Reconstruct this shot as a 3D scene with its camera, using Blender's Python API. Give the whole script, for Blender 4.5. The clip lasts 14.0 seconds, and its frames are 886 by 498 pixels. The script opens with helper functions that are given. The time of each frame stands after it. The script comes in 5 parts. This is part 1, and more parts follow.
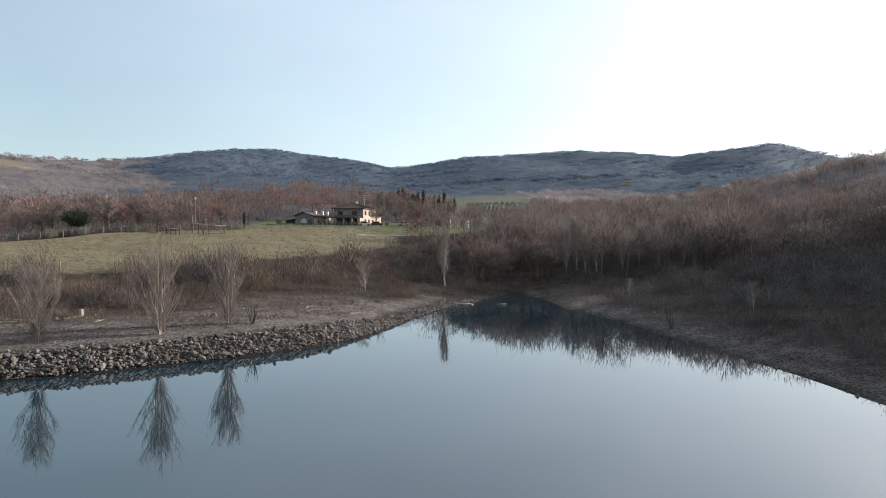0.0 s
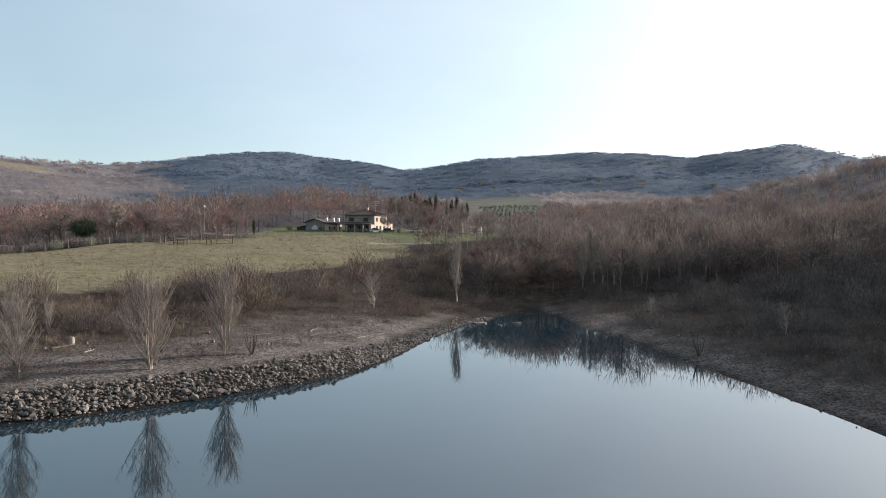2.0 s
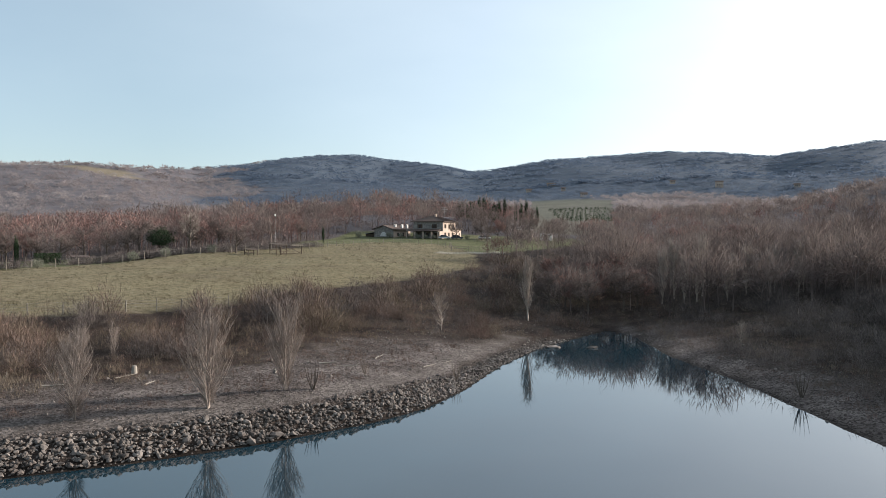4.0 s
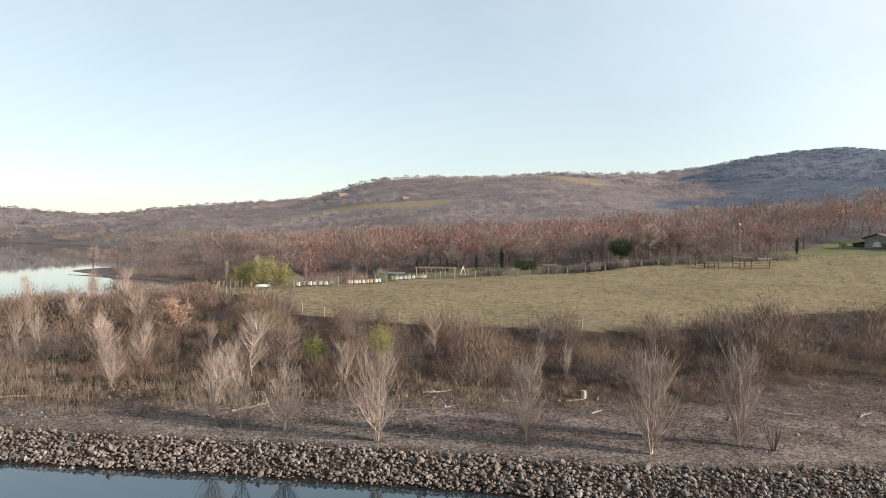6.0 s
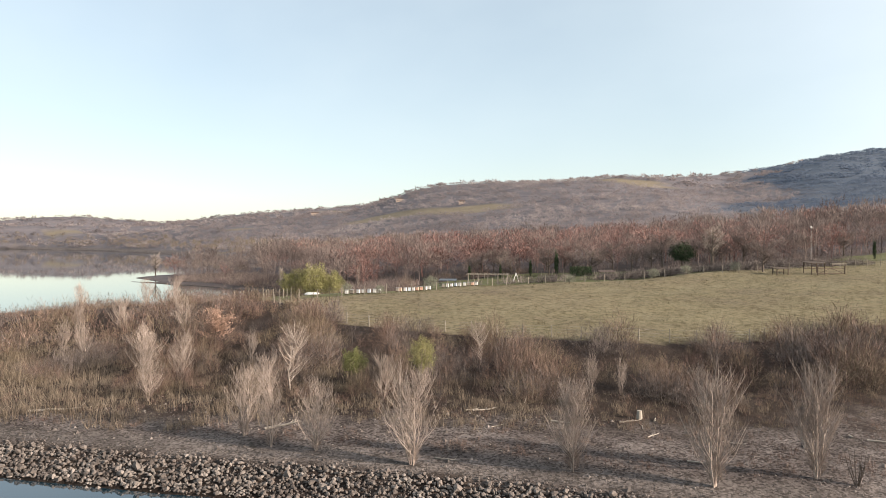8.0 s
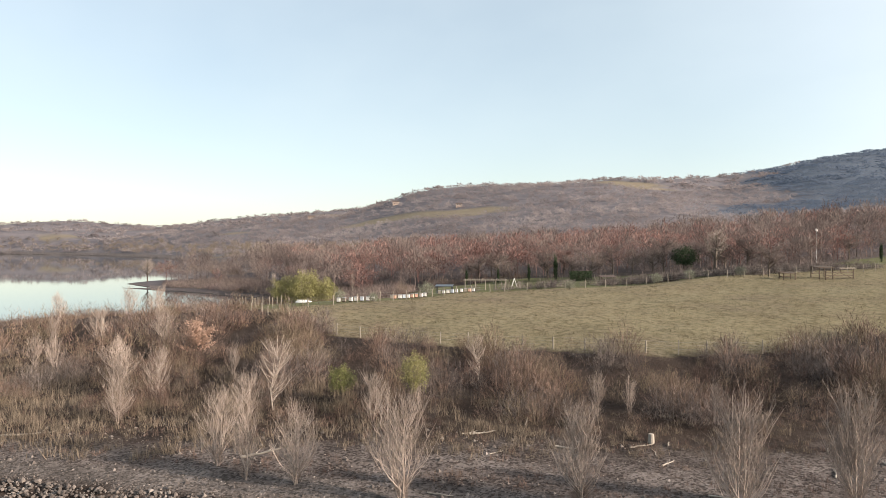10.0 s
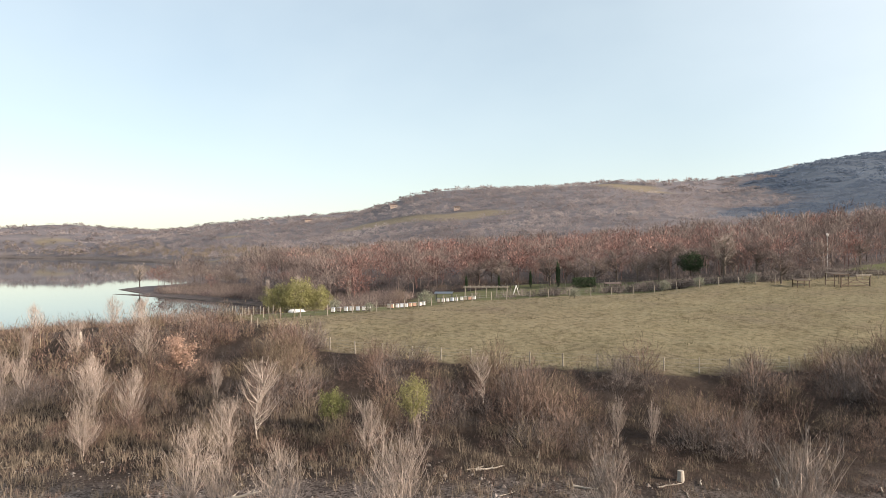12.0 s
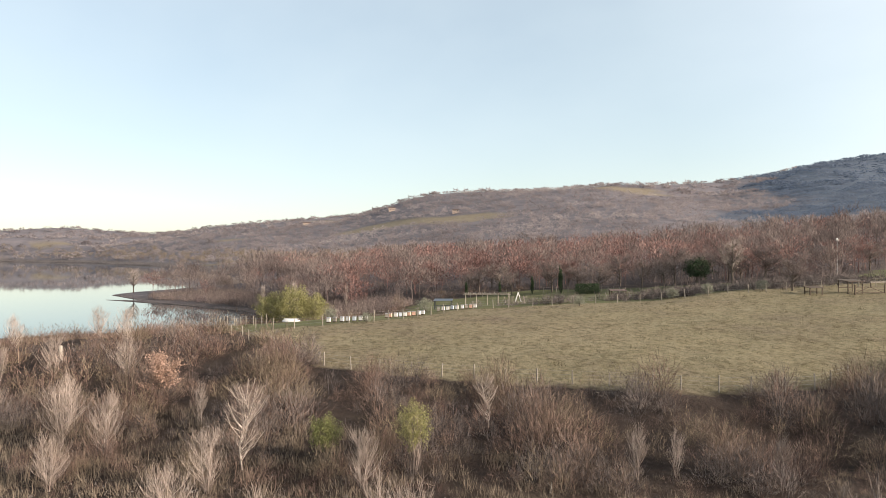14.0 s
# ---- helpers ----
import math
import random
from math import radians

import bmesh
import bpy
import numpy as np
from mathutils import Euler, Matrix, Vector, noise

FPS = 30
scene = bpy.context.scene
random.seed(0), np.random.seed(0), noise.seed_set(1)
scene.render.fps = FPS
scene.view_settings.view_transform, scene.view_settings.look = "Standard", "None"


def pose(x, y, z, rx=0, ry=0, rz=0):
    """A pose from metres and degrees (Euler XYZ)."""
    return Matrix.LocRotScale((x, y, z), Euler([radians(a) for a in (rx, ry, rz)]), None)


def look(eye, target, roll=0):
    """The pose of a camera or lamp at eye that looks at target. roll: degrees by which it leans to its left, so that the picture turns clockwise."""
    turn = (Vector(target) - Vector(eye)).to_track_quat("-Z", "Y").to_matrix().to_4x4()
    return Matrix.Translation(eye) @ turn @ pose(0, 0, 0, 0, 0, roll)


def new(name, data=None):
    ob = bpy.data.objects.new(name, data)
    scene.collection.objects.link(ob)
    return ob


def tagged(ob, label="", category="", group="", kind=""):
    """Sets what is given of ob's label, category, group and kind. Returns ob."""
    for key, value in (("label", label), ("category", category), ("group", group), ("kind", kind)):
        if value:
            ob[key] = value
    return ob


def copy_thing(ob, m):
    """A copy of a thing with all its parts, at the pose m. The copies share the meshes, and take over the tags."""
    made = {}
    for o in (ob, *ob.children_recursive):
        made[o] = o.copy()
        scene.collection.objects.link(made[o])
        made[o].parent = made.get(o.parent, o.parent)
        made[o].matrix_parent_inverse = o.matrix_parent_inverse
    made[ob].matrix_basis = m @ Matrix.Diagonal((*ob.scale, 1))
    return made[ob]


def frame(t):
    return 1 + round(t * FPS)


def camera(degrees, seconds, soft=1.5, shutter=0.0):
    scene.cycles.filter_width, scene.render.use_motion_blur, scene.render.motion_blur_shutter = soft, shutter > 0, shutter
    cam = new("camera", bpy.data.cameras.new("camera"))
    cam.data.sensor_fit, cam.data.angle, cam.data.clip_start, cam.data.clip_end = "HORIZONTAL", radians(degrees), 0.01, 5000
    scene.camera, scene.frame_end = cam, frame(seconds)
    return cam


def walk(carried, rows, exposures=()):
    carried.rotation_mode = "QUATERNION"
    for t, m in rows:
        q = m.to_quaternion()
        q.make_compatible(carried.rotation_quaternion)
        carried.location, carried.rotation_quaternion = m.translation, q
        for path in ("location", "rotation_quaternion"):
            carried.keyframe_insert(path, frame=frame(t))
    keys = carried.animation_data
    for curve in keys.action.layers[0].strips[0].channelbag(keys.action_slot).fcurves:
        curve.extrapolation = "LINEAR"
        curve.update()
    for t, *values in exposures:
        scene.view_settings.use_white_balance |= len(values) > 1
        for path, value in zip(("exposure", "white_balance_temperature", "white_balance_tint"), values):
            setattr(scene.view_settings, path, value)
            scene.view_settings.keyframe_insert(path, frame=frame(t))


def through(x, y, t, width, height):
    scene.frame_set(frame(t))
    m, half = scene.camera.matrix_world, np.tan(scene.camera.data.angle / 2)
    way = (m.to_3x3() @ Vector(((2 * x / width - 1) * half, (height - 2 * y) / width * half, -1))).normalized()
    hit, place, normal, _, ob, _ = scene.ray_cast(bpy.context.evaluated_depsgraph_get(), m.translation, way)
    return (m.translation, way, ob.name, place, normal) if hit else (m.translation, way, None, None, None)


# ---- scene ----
cam = camera(65.34, 14.0, soft=0.6)
PATH = [
    (0, (0.000, 0.000, 8.692), (0.000, 99.980, 6.715), 0.31),
    (0.5, (0.036, 0.861, 9.043), (0.023, 100.843, 7.135), 0.26),
    (1, (0.057, 1.780, 9.458), (-0.036, 101.762, 7.581), 0.27),
    (1.5, (0.081, 2.738, 9.936), (-1.324, 102.712, 8.143), 0.27),
    (2, (0.093, 3.718, 10.379), (-1.761, 103.686, 8.639), 0.19),
    (2.2, (0.091, 4.103, 10.551), (-1.769, 104.071, 8.826), 0.17),
    (4.3, (-0.342, 7.983, 12.783), (-17.840, 106.426, 11.156), 0.21),
    (4.5, (-0.423, 8.338, 13.022), (-24.508, 105.381, 11.448), 0.23),
    (5, (-0.583, 9.241, 13.587), (-39.152, 101.489, 11.973), 0.37),
    (5.5, (-0.690, 10.050, 14.061), (-59.209, 91.121, 12.320), 0.47),
    (6, (-0.760, 10.870, 14.390), (-70.032, 82.970, 12.670), 0.56),
    (6.5, (-0.900, 11.685, 14.566), (-70.160, 83.800, 13.001), 0.44),
    (7, (-1.276, 12.403, 14.603), (-70.573, 84.487, 13.242), 0.31),
    (7.5, (-1.651, 13.150, 14.648), (-76.661, 79.270, 13.379), 0.23),
    (8, (-2.169, 13.888, 14.654), (-77.149, 80.046, 13.590), 0.14),
    (8.2, (-2.409, 14.189, 14.643), (-77.381, 80.358, 13.726), 0.07),
    (10.5, (-6.142, 17.683, 15.195), (-80.834, 84.172, 14.639), -0.11),
    (11, (-7.220, 18.494, 15.312), (-81.817, 85.091, 14.893), -0.10),
    (11.5, (-8.260, 19.347, 15.474), (-82.818, 85.987, 15.158), -0.16),
    (12, (-9.249, 20.142, 15.654), (-83.772, 86.823, 15.451), -0.17),
    (12.5, (-10.191, 20.878, 15.850), (-84.665, 87.614, 15.764), -0.15),
    (13, (-11.049, 21.546, 16.020), (-85.482, 88.327, 16.023), -0.17),
    (13.5, (-11.827, 22.143, 16.171), (-86.200, 88.991, 16.259), -0.20),
    (14, (-12.541, 22.746, 16.315), (-86.910, 89.598, 16.492), -0.23),
]
walk(cam, [(t, look(e, g, r)) for t, e, g, r in PATH], [(0, 0.95, 6350, 9), (4, 0.95, 6350, 9), (5, 1.02, 6700, 11), (6.5, 1.3, 7050, 13), (14, 1.28, 7050, 13)])
# == end of camera ==

# ---- light ----
SUN_AZ, SUN_EL = 63.0, 18.0
world = bpy.data.worlds.new("world")
scene.world = world
world.use_nodes = True
wn, wl = world.node_tree.nodes, world.node_tree.links
sky = wn.new("ShaderNodeTexSky")
sky.sky_type, sky.sun_disc = "NISHITA", False
sky.sun_elevation, sky.sun_rotation = radians(SUN_EL), radians(SUN_AZ)
sky.air_density, sky.dust_density, sky.ozone_density = 1.0, 0.6, 1.3
wcoord, wmap, wnoise, wramp, wmix, wdot, wglow = (wn.new("ShaderNode" + k) for k in ("TexCoord", "Mapping", "TexNoise", "ValToRGB", "MixRGB", "VectorMath", "ValToRGB"))
wmap.inputs["Scale"].default_value = (1.0, 2.4, 3.5)
wmap.inputs["Rotation"].default_value = (0.2, 0.15, 0.5)
wnoise.inputs["Scale"].default_value, wnoise.inputs["Detail"].default_value = 1.3, 5
wramp.color_ramp.elements[0].position, wramp.color_ramp.elements[1].position = 0.3, 0.8
wramp.color_ramp.elements[0].color, wramp.color_ramp.elements[1].color = (0.4, 0.4, 0.4, 1), (0.62, 0.62, 0.62, 1)
# thin high cloud, which shines towards the sun
wdot.operation = "DOT_PRODUCT"
wdot.inputs[1].default_value = (math.sin(radians(SUN_AZ)) * math.cos(radians(SUN_EL)), math.cos(radians(SUN_AZ)) * math.cos(radians(SUN_EL)), math.sin(radians(SUN_EL)))
GLOW = ((0.0, (0.09, 0.114, 0.127)), (0.45, (0.185, 0.205, 0.217)), (0.75, (0.238, 0.248, 0.253)), (1.0, (0.5, 0.49, 0.48)))
for p, c in GLOW[1:3]:
    wglow.color_ramp.elements.new(p)
for k, (p, c) in enumerate(GLOW):
    wglow.color_ramp.elements[k].position, wglow.color_ramp.elements[k].color = p, (*c, 1)
wglow.color_ramp.interpolation = "B_SPLINE"
wscale = wn.new("ShaderNodeVectorMath")
wscale.operation = "SCALE"
wscale.inputs["Scale"].default_value = 40.0
wl.new(wcoord.outputs["Generated"], wmap.inputs["Vector"])
wl.new(wcoord.outputs["Generated"], wdot.inputs[0])
wl.new(wdot.outputs["Value"], wglow.inputs["Fac"])
wl.new(wglow.outputs["Color"], wscale.inputs[0])
wl.new(wscale.outputs["Vector"], wmix.inputs["Color2"])
wl.new(wmap.outputs["Vector"], wnoise.inputs["Vector"])
wl.new(wnoise.outputs["Fac"], wramp.inputs["Fac"])
wl.new(wramp.outputs["Color"], wmix.inputs["Fac"])
wl.new(sky.outputs["Color"], wmix.inputs["Color1"])
wl.new(wmix.outputs["Color"], wn["Background"].inputs["Color"])
wn["Background"].inputs["Strength"].default_value = 0.082

lamp = bpy.data.lights.new("sun", "SUN")
lamp.energy, lamp.angle, lamp.color = 4.7, radians(0.6), (1.0, 0.89, 0.79)
sun = new("sun", lamp)
sun_way = Vector((math.sin(radians(SUN_AZ)) * math.cos(radians(SUN_EL)), math.cos(radians(SUN_AZ)) * math.cos(radians(SUN_EL)), math.sin(radians(SUN_EL))))
sun.matrix_world = look(sun_way * 300, (0, 0, 0))


# ---- materials ----
def nodes_of(name, rough=0.9, spec=0.2, metal=0.0):
    m = bpy.data.materials.new(name)
    m.use_nodes = True
    n, l = m.node_tree.nodes, m.node_tree.links
    b = n["Principled BSDF"]
    b.inputs["Roughness"].default_value, b.inputs["Metallic"].default_value = rough, metal
    b.inputs["Specular IOR Level"].default_value = spec
    return m, n, l, b


def noise_of(n, l, scale, detail=5, coords=None, stretch=(1, 1, 1), rough=0.6):
    tex, mp = n.new("ShaderNodeTexNoise"), n.new("ShaderNodeMapping")
    tex.inputs["Scale"].default_value, tex.inputs["Detail"].default_value, tex.inputs["Roughness"].default_value = scale, detail, rough
    mp.inputs["Scale"].default_value = stretch
    l.new(coords or n.new("ShaderNodeNewGeometry").outputs["Position"], mp.inputs["Vector"])
    l.new(mp.outputs["Vector"], tex.inputs["Vector"])
    return tex.outputs["Fac"]


def ramp_of(n, l, fac, colours, lo=0.3, hi=0.7):
    r = n.new("ShaderNodeValToRGB")
    while len(r.color_ramp.elements) < len(colours):
        r.color_ramp.elements.new(0.5)
    for i, (e, c) in enumerate(zip(r.color_ramp.elements, colours)):
        e.position, e.color = lo + (hi - lo) * i / max(1, len(colours) - 1), (*c, 1)
    l.new(fac, r.inputs["Fac"])
    return r.outputs["Color"]


def mix_of(n, l, fac, a, b, blend="MIX"):
    x = n.new("ShaderNodeMixRGB")
    x.blend_type = blend
    for key, v in (("Fac", fac), ("Color1", a), ("Color2", b)):
        if isinstance(v, bpy.types.NodeSocket):
            l.new(v, x.inputs[key])
        else:
            x.inputs[key].default_value = v if key == "Fac" else (*v, 1)
    return x.outputs["Color"]


def bump_of(n, l, b, fac, strength, distance):
    u = n.new("ShaderNodeBump")
    u.inputs["Strength"].default_value, u.inputs["Distance"].default_value = strength, distance
    l.new(fac, u.inputs["Height"])
    l.new(u.outputs["Normal"], b.inputs["Normal"])


def plain(name, colours, scale=2.0, rough=0.85, spec=0.2, metal=0.0, fine=30.0, bump=0.0, vary=0.0, stretch=(1, 1, 1)):
    """Two scales of colour noise in world space, with fine relief; vary: spread from piece to piece."""
    m, n, l, b = nodes_of(name, rough, spec, metal)
    c = ramp_of(n, l, noise_of(n, l, scale, stretch=stretch), colours)
    f = noise_of(n, l, fine, 3, stretch=stretch)
    c = mix_of(n, l, 0.5, c, ramp_of(n, l, f, [(0.62, 0.62, 0.62), (1.0, 1.0, 1.0)]), "MULTIPLY")
    if vary:
        w = ramp_of(n, l, n.new("ShaderNodeObjectInfo").outputs["Random"], [(1 - vary,) * 3, (1, 1, 1)], 0, 1)
        c = mix_of(n, l, 1.0, c, w, "MULTIPLY")
    l.new(c, b.inputs["Base Color"])
    if bump:
        bump_of(n, l, b, f, 0.6, bump)
    return m


def twiggy(name, colours, scale, dark=0.55, through=0.0, rough=0.8):
    """Wood or leaves in many loose pieces: broad drifts of colour by place, and a spread from piece to piece."""
    m, n, l, b = nodes_of(name, rough, 0.15)
    c = ramp_of(n, l, noise_of(n, l, scale, 4), colours)
    isl = n.new("ShaderNodeNewGeometry").outputs["Random Per Island"]
    c = mix_of(n, l, 1.0, c, ramp_of(n, l, isl, [(dark,) * 3, (1, 1, 1)], 0, 1), "MULTIPLY")
    l.new(c, b.inputs["Base Color"])
    if through:
        t, mx = n.new("ShaderNodeBsdfTranslucent"), n.new("ShaderNodeMixShader")
        l.new(c, t.inputs["Color"])
        mx.inputs["Fac"].default_value = through
        l.new(b.outputs["BSDF"], mx.inputs[1]), l.new(t.outputs["BSDF"], mx.inputs[2])
        l.new(mx.outputs["Shader"], n["Material Output"].inputs["Surface"])
    return m


def ground_material():
    m, n, l, b = nodes_of("ground", 0.95, 0.1)

    def attr(name):
        a = n.new("ShaderNodeAttribute")
        a.attribute_name = name
        return a.outputs["Fac"]
    # dark leaf litter, made darker still for the shade under the thickets
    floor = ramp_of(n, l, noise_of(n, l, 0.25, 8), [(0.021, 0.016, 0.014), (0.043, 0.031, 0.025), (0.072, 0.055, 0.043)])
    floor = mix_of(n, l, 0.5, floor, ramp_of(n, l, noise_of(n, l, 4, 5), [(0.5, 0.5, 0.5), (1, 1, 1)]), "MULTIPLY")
    # mauve-grey woodland ground, also cooled and paled for distance haze
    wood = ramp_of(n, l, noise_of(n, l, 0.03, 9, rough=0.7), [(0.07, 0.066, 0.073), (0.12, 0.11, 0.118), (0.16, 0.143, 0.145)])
    grass = ramp_of(n, l, noise_of(n, l, 0.09, 8, rough=0.65), [(0.185, 0.148, 0.108), (0.215, 0.18, 0.118), (0.245, 0.21, 0.142)])
    tuft = ramp_of(n, l, noise_of(n, l, 1.3, 7, stretch=(1, 1.1, 1), rough=0.7), [(0.3, 0.28, 0.22), (0.75, 0.74, 0.7), (1, 1, 1)], 0.38, 0.58)
    grass = mix_of(n, l, 0.72, grass, tuft, "MULTIPLY")
    patch = ramp_of(n, l, noise_of(n, l, 0.4, 6, rough=0.7), [(0.6, 0.56, 0.5), (1, 1, 1), (1, 0.97, 0.9)], 0.35, 0.65)
    grass = mix_of(n, l, 0.6, grass, patch, "MULTIPLY")
    lawn = ramp_of(n, l, noise_of(n, l, 0.15, 7), [(0.075, 0.075, 0.042), (0.1, 0.105, 0.05), (0.125, 0.12, 0.07)])
    stone = ramp_of(n, l, noise_of(n, l, 0.35, 6), [(0.088, 0.073, 0.068), (0.155, 0.132, 0.123), (0.245, 0.214, 0.2)])
    cell = n.new("ShaderNodeTexVoronoi")
    cell.inputs["Scale"].default_value = 7
    l.new(n.new("ShaderNodeNewGeometry").outputs["Position"], cell.inputs["Vector"])
    stone = mix_of(n, l, 0.9, stone, ramp_of(n, l, cell.outputs["Color"], [(0.22, 0.2, 0.19), (0.7, 0.68, 0.66), (1, 1, 1)], 0.25, 0.75), "MULTIPLY")
    track = ramp_of(n, l, noise_of(n, l, 1.2, 5), [(0.36, 0.34, 0.3), (0.46, 0.43, 0.38)])
    # far hill ground, blue distance haze mixed into its colour
    hazy = ramp_of(n, l, noise_of(n, l, 0.03, 9, rough=0.7), [(0.05, 0.066, 0.09), (0.068, 0.086, 0.112), (0.086, 0.103, 0.125)])
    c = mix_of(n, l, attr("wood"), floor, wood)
    c = mix_of(n, l, attr("hazy"), c, hazy)
    c = mix_of(n, l, attr("grass"), c, grass)
    c = mix_of(n, l, attr("lawn"), c, lawn)
    c = mix_of(n, l, attr("gravel"), c, stone)
    c = mix_of(n, l, attr("track"), c, track)
    wet = mix_of(n, l, 1.0, c, (0.35, 0.34, 0.33), "MULTIPLY")
    c = mix_of(n, l, attr("wet"), c, wet)
    l.new(c, b.inputs["Base Color"])
    bump_of(n, l, b, noise_of(n, l, 2.2, 8, rough=0.7), 1.0, 0.5)
    return m


def water_material():
    m, n, l, b = nodes_of("water", 0.025, 0.5)
    b.inputs["IOR"].default_value = 2.05
    b.inputs["Base Color"].default_value = (0.008, 0.024, 0.035, 1)
    ripple = noise_of(n, l, 0.5, 3, stretch=(1, 0.6, 1))
    bump_of(n, l, b, ripple, 0.05, 0.05)
    return m


M_GROUND, M_WATER = ground_material(), water_material()
M_ROCK = plain("rock", [(0.107, 0.087, 0.076), (0.184, 0.155, 0.138), (0.290, 0.256, 0.228)], 1.6, 0.9, fine=25, bump=0.02, vary=0.5)
M_ROCK_FAR = twiggy("rock_rest", [(0.097, 0.081, 0.073), (0.169, 0.145, 0.129), (0.262, 0.232, 0.209)], 0.8, 0.38)
M_PALE_BARK = plain("pale_bark", [(0.25, 0.2, 0.165), (0.38, 0.32, 0.27), (0.47, 0.41, 0.355)], 1.5, 0.8, fine=18)
M_WILLOW_BARK = plain("willow_bark", [(0.189, 0.149, 0.127), (0.338, 0.277, 0.236), (0.459, 0.392, 0.338)], 1.5, 0.8, fine=18)
M_PALE_TWIG = twiggy("pale_twigs", [(0.2, 0.155, 0.13), (0.335, 0.275, 0.235)], 0.6, 0.5)
M_SILVER = twiggy("silver_twigs", [(0.34, 0.28, 0.24), (0.48, 0.41, 0.36)], 0.6, 0.5)
M_RED_SHRUB = twiggy("russet_thicket", [(0.075, 0.050, 0.043), (0.170, 0.111, 0.091), (0.251, 0.176, 0.140), (0.136, 0.105, 0.085)], 0.16, 0.3)
M_GREY_SHRUB = twiggy("grey_thicket", [(0.092, 0.077, 0.073), (0.185, 0.154, 0.141), (0.278, 0.232, 0.206)], 0.2, 0.3)
M_TAWNY_SHRUB = twiggy("tawny_thicket", [(0.120, 0.092, 0.064), (0.212, 0.166, 0.115), (0.304, 0.244, 0.179)], 0.25, 0.35)
M_STRAW = twiggy("dry_grass", [(0.141, 0.111, 0.084), (0.220, 0.178, 0.136), (0.282, 0.232, 0.178)], 0.2, 0.45, 0.2)
M_BARE = twiggy("bare_wood", [(0.1, 0.078, 0.072), (0.19, 0.15, 0.138), (0.28, 0.225, 0.2), (0.19, 0.145, 0.14)], 0.06, 0.35, 0.25)
M_BROWN = twiggy("brown_leaves", [(0.1, 0.06, 0.055), (0.24, 0.135, 0.118), (0.33, 0.205, 0.18), (0.25, 0.125, 0.11)], 0.05, 0.35, 0.25)
M_ORANGE = twiggy("orange_leaves", [(0.34, 0.22, 0.165), (0.46, 0.32, 0.25)], 0.8, 0.6, 0.25)
# mauve-grey of bare woods, lightened further to carry distance haze
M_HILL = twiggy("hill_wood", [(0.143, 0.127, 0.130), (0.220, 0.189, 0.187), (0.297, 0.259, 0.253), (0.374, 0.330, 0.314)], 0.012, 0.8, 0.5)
# woods of the far hills, tinted blue to stand for distance haze
M_HAZY_WOOD = twiggy("hazy_blue_hill_wood", [(0.078, 0.111, 0.163), (0.111, 0.143, 0.195), (0.143, 0.169, 0.215)], 0.006, 0.9, 0.5)
M_TRUNK = plain("dark_bark", [(0.075, 0.06, 0.048), (0.14, 0.115, 0.095)], 1.5, 0.9, fine=9)
M_GREEN = twiggy("evergreen", [(0.03, 0.05, 0.025), (0.05, 0.08, 0.035)], 0.5, 0.5)
M_YGREEN = twiggy("yellow_green_leaves", [(0.22, 0.215, 0.09), (0.35, 0.325, 0.15)], 0.5, 0.5, 0.25)
M_BUSH = twiggy("green_bush_leaves", [(0.13, 0.14, 0.055), (0.215, 0.22, 0.09)], 1.0, 0.5, 0.2)
M_OLIVE = twiggy("olive_leaves", [(0.17, 0.18, 0.13), (0.26, 0.26, 0.2)], 0.8, 0.6)
M_TUFT = twiggy("meadow_tufts", [(0.1, 0.083, 0.05), (0.157, 0.136, 0.075), (0.215, 0.178, 0.112)], 0.25, 0.3, 0.2)
M_POST = plain("weathered_post", [(0.19, 0.165, 0.135), (0.3, 0.27, 0.225)], 2, 0.9, fine=20)
M_WIRE = plain("fence_wire", [(0.25, 0.25, 0.24), (0.35, 0.35, 0.34)], 3, 0.5, metal=0.8)
M_DRIFT = plain("driftwood", [(0.260, 0.229, 0.192), (0.372, 0.335, 0.285)], 2, 0.85, fine=15)
M_STONEWALL = plain("stone_wall", [(0.15, 0.138, 0.128), (0.25, 0.23, 0.212), (0.35, 0.325, 0.3)], 1.6, 0.9, fine=5, bump=0.03)
M_PLASTER = plain("cream_plaster", [(0.4, 0.31, 0.25), (0.48, 0.385, 0.315)], 0.5, 0.9, fine=6)
M_TILE = plain("terracotta_tiles", [(0.075, 0.055, 0.048), (0.12, 0.085, 0.07)], 1.0, 0.85, fine=8)
M_DARKWOOD = plain("dark_wood", [(0.05, 0.035, 0.025), (0.09, 0.065, 0.045)], 2, 0.7, fine=20)
M_WHITE = plain("white_paint", [(0.55, 0.54, 0.51), (0.7, 0.69, 0.66)], 1, 0.5, fine=15)
M_GREY = plain("grey_metal", [(0.25, 0.25, 0.25), (0.34, 0.34, 0.34)], 1, 0.45, metal=0.5)
M_GLASS = plain("window_glass", [(0.02, 0.024, 0.028), (0.03, 0.035, 0.04)], 1, 0.08, 0.5)
M_RUBBER = plain("black_rubber", [(0.02, 0.02, 0.02), (0.03, 0.03, 0.03)], 3, 0.8)
M_DARKPAINT = plain("dark_paint", [(0.03, 0.035, 0.045), (0.045, 0.05, 0.06)], 2, 0.35, 0.5)
M_SALMON = plain("salmon_paint", [(0.5, 0.3, 0.22), (0.6, 0.4, 0.3)], 2, 0.6)
M_BLUEPAINT = plain("pale_blue_paint", [(0.4, 0.45, 0.5), (0.5, 0.55, 0.6)], 2, 0.6)


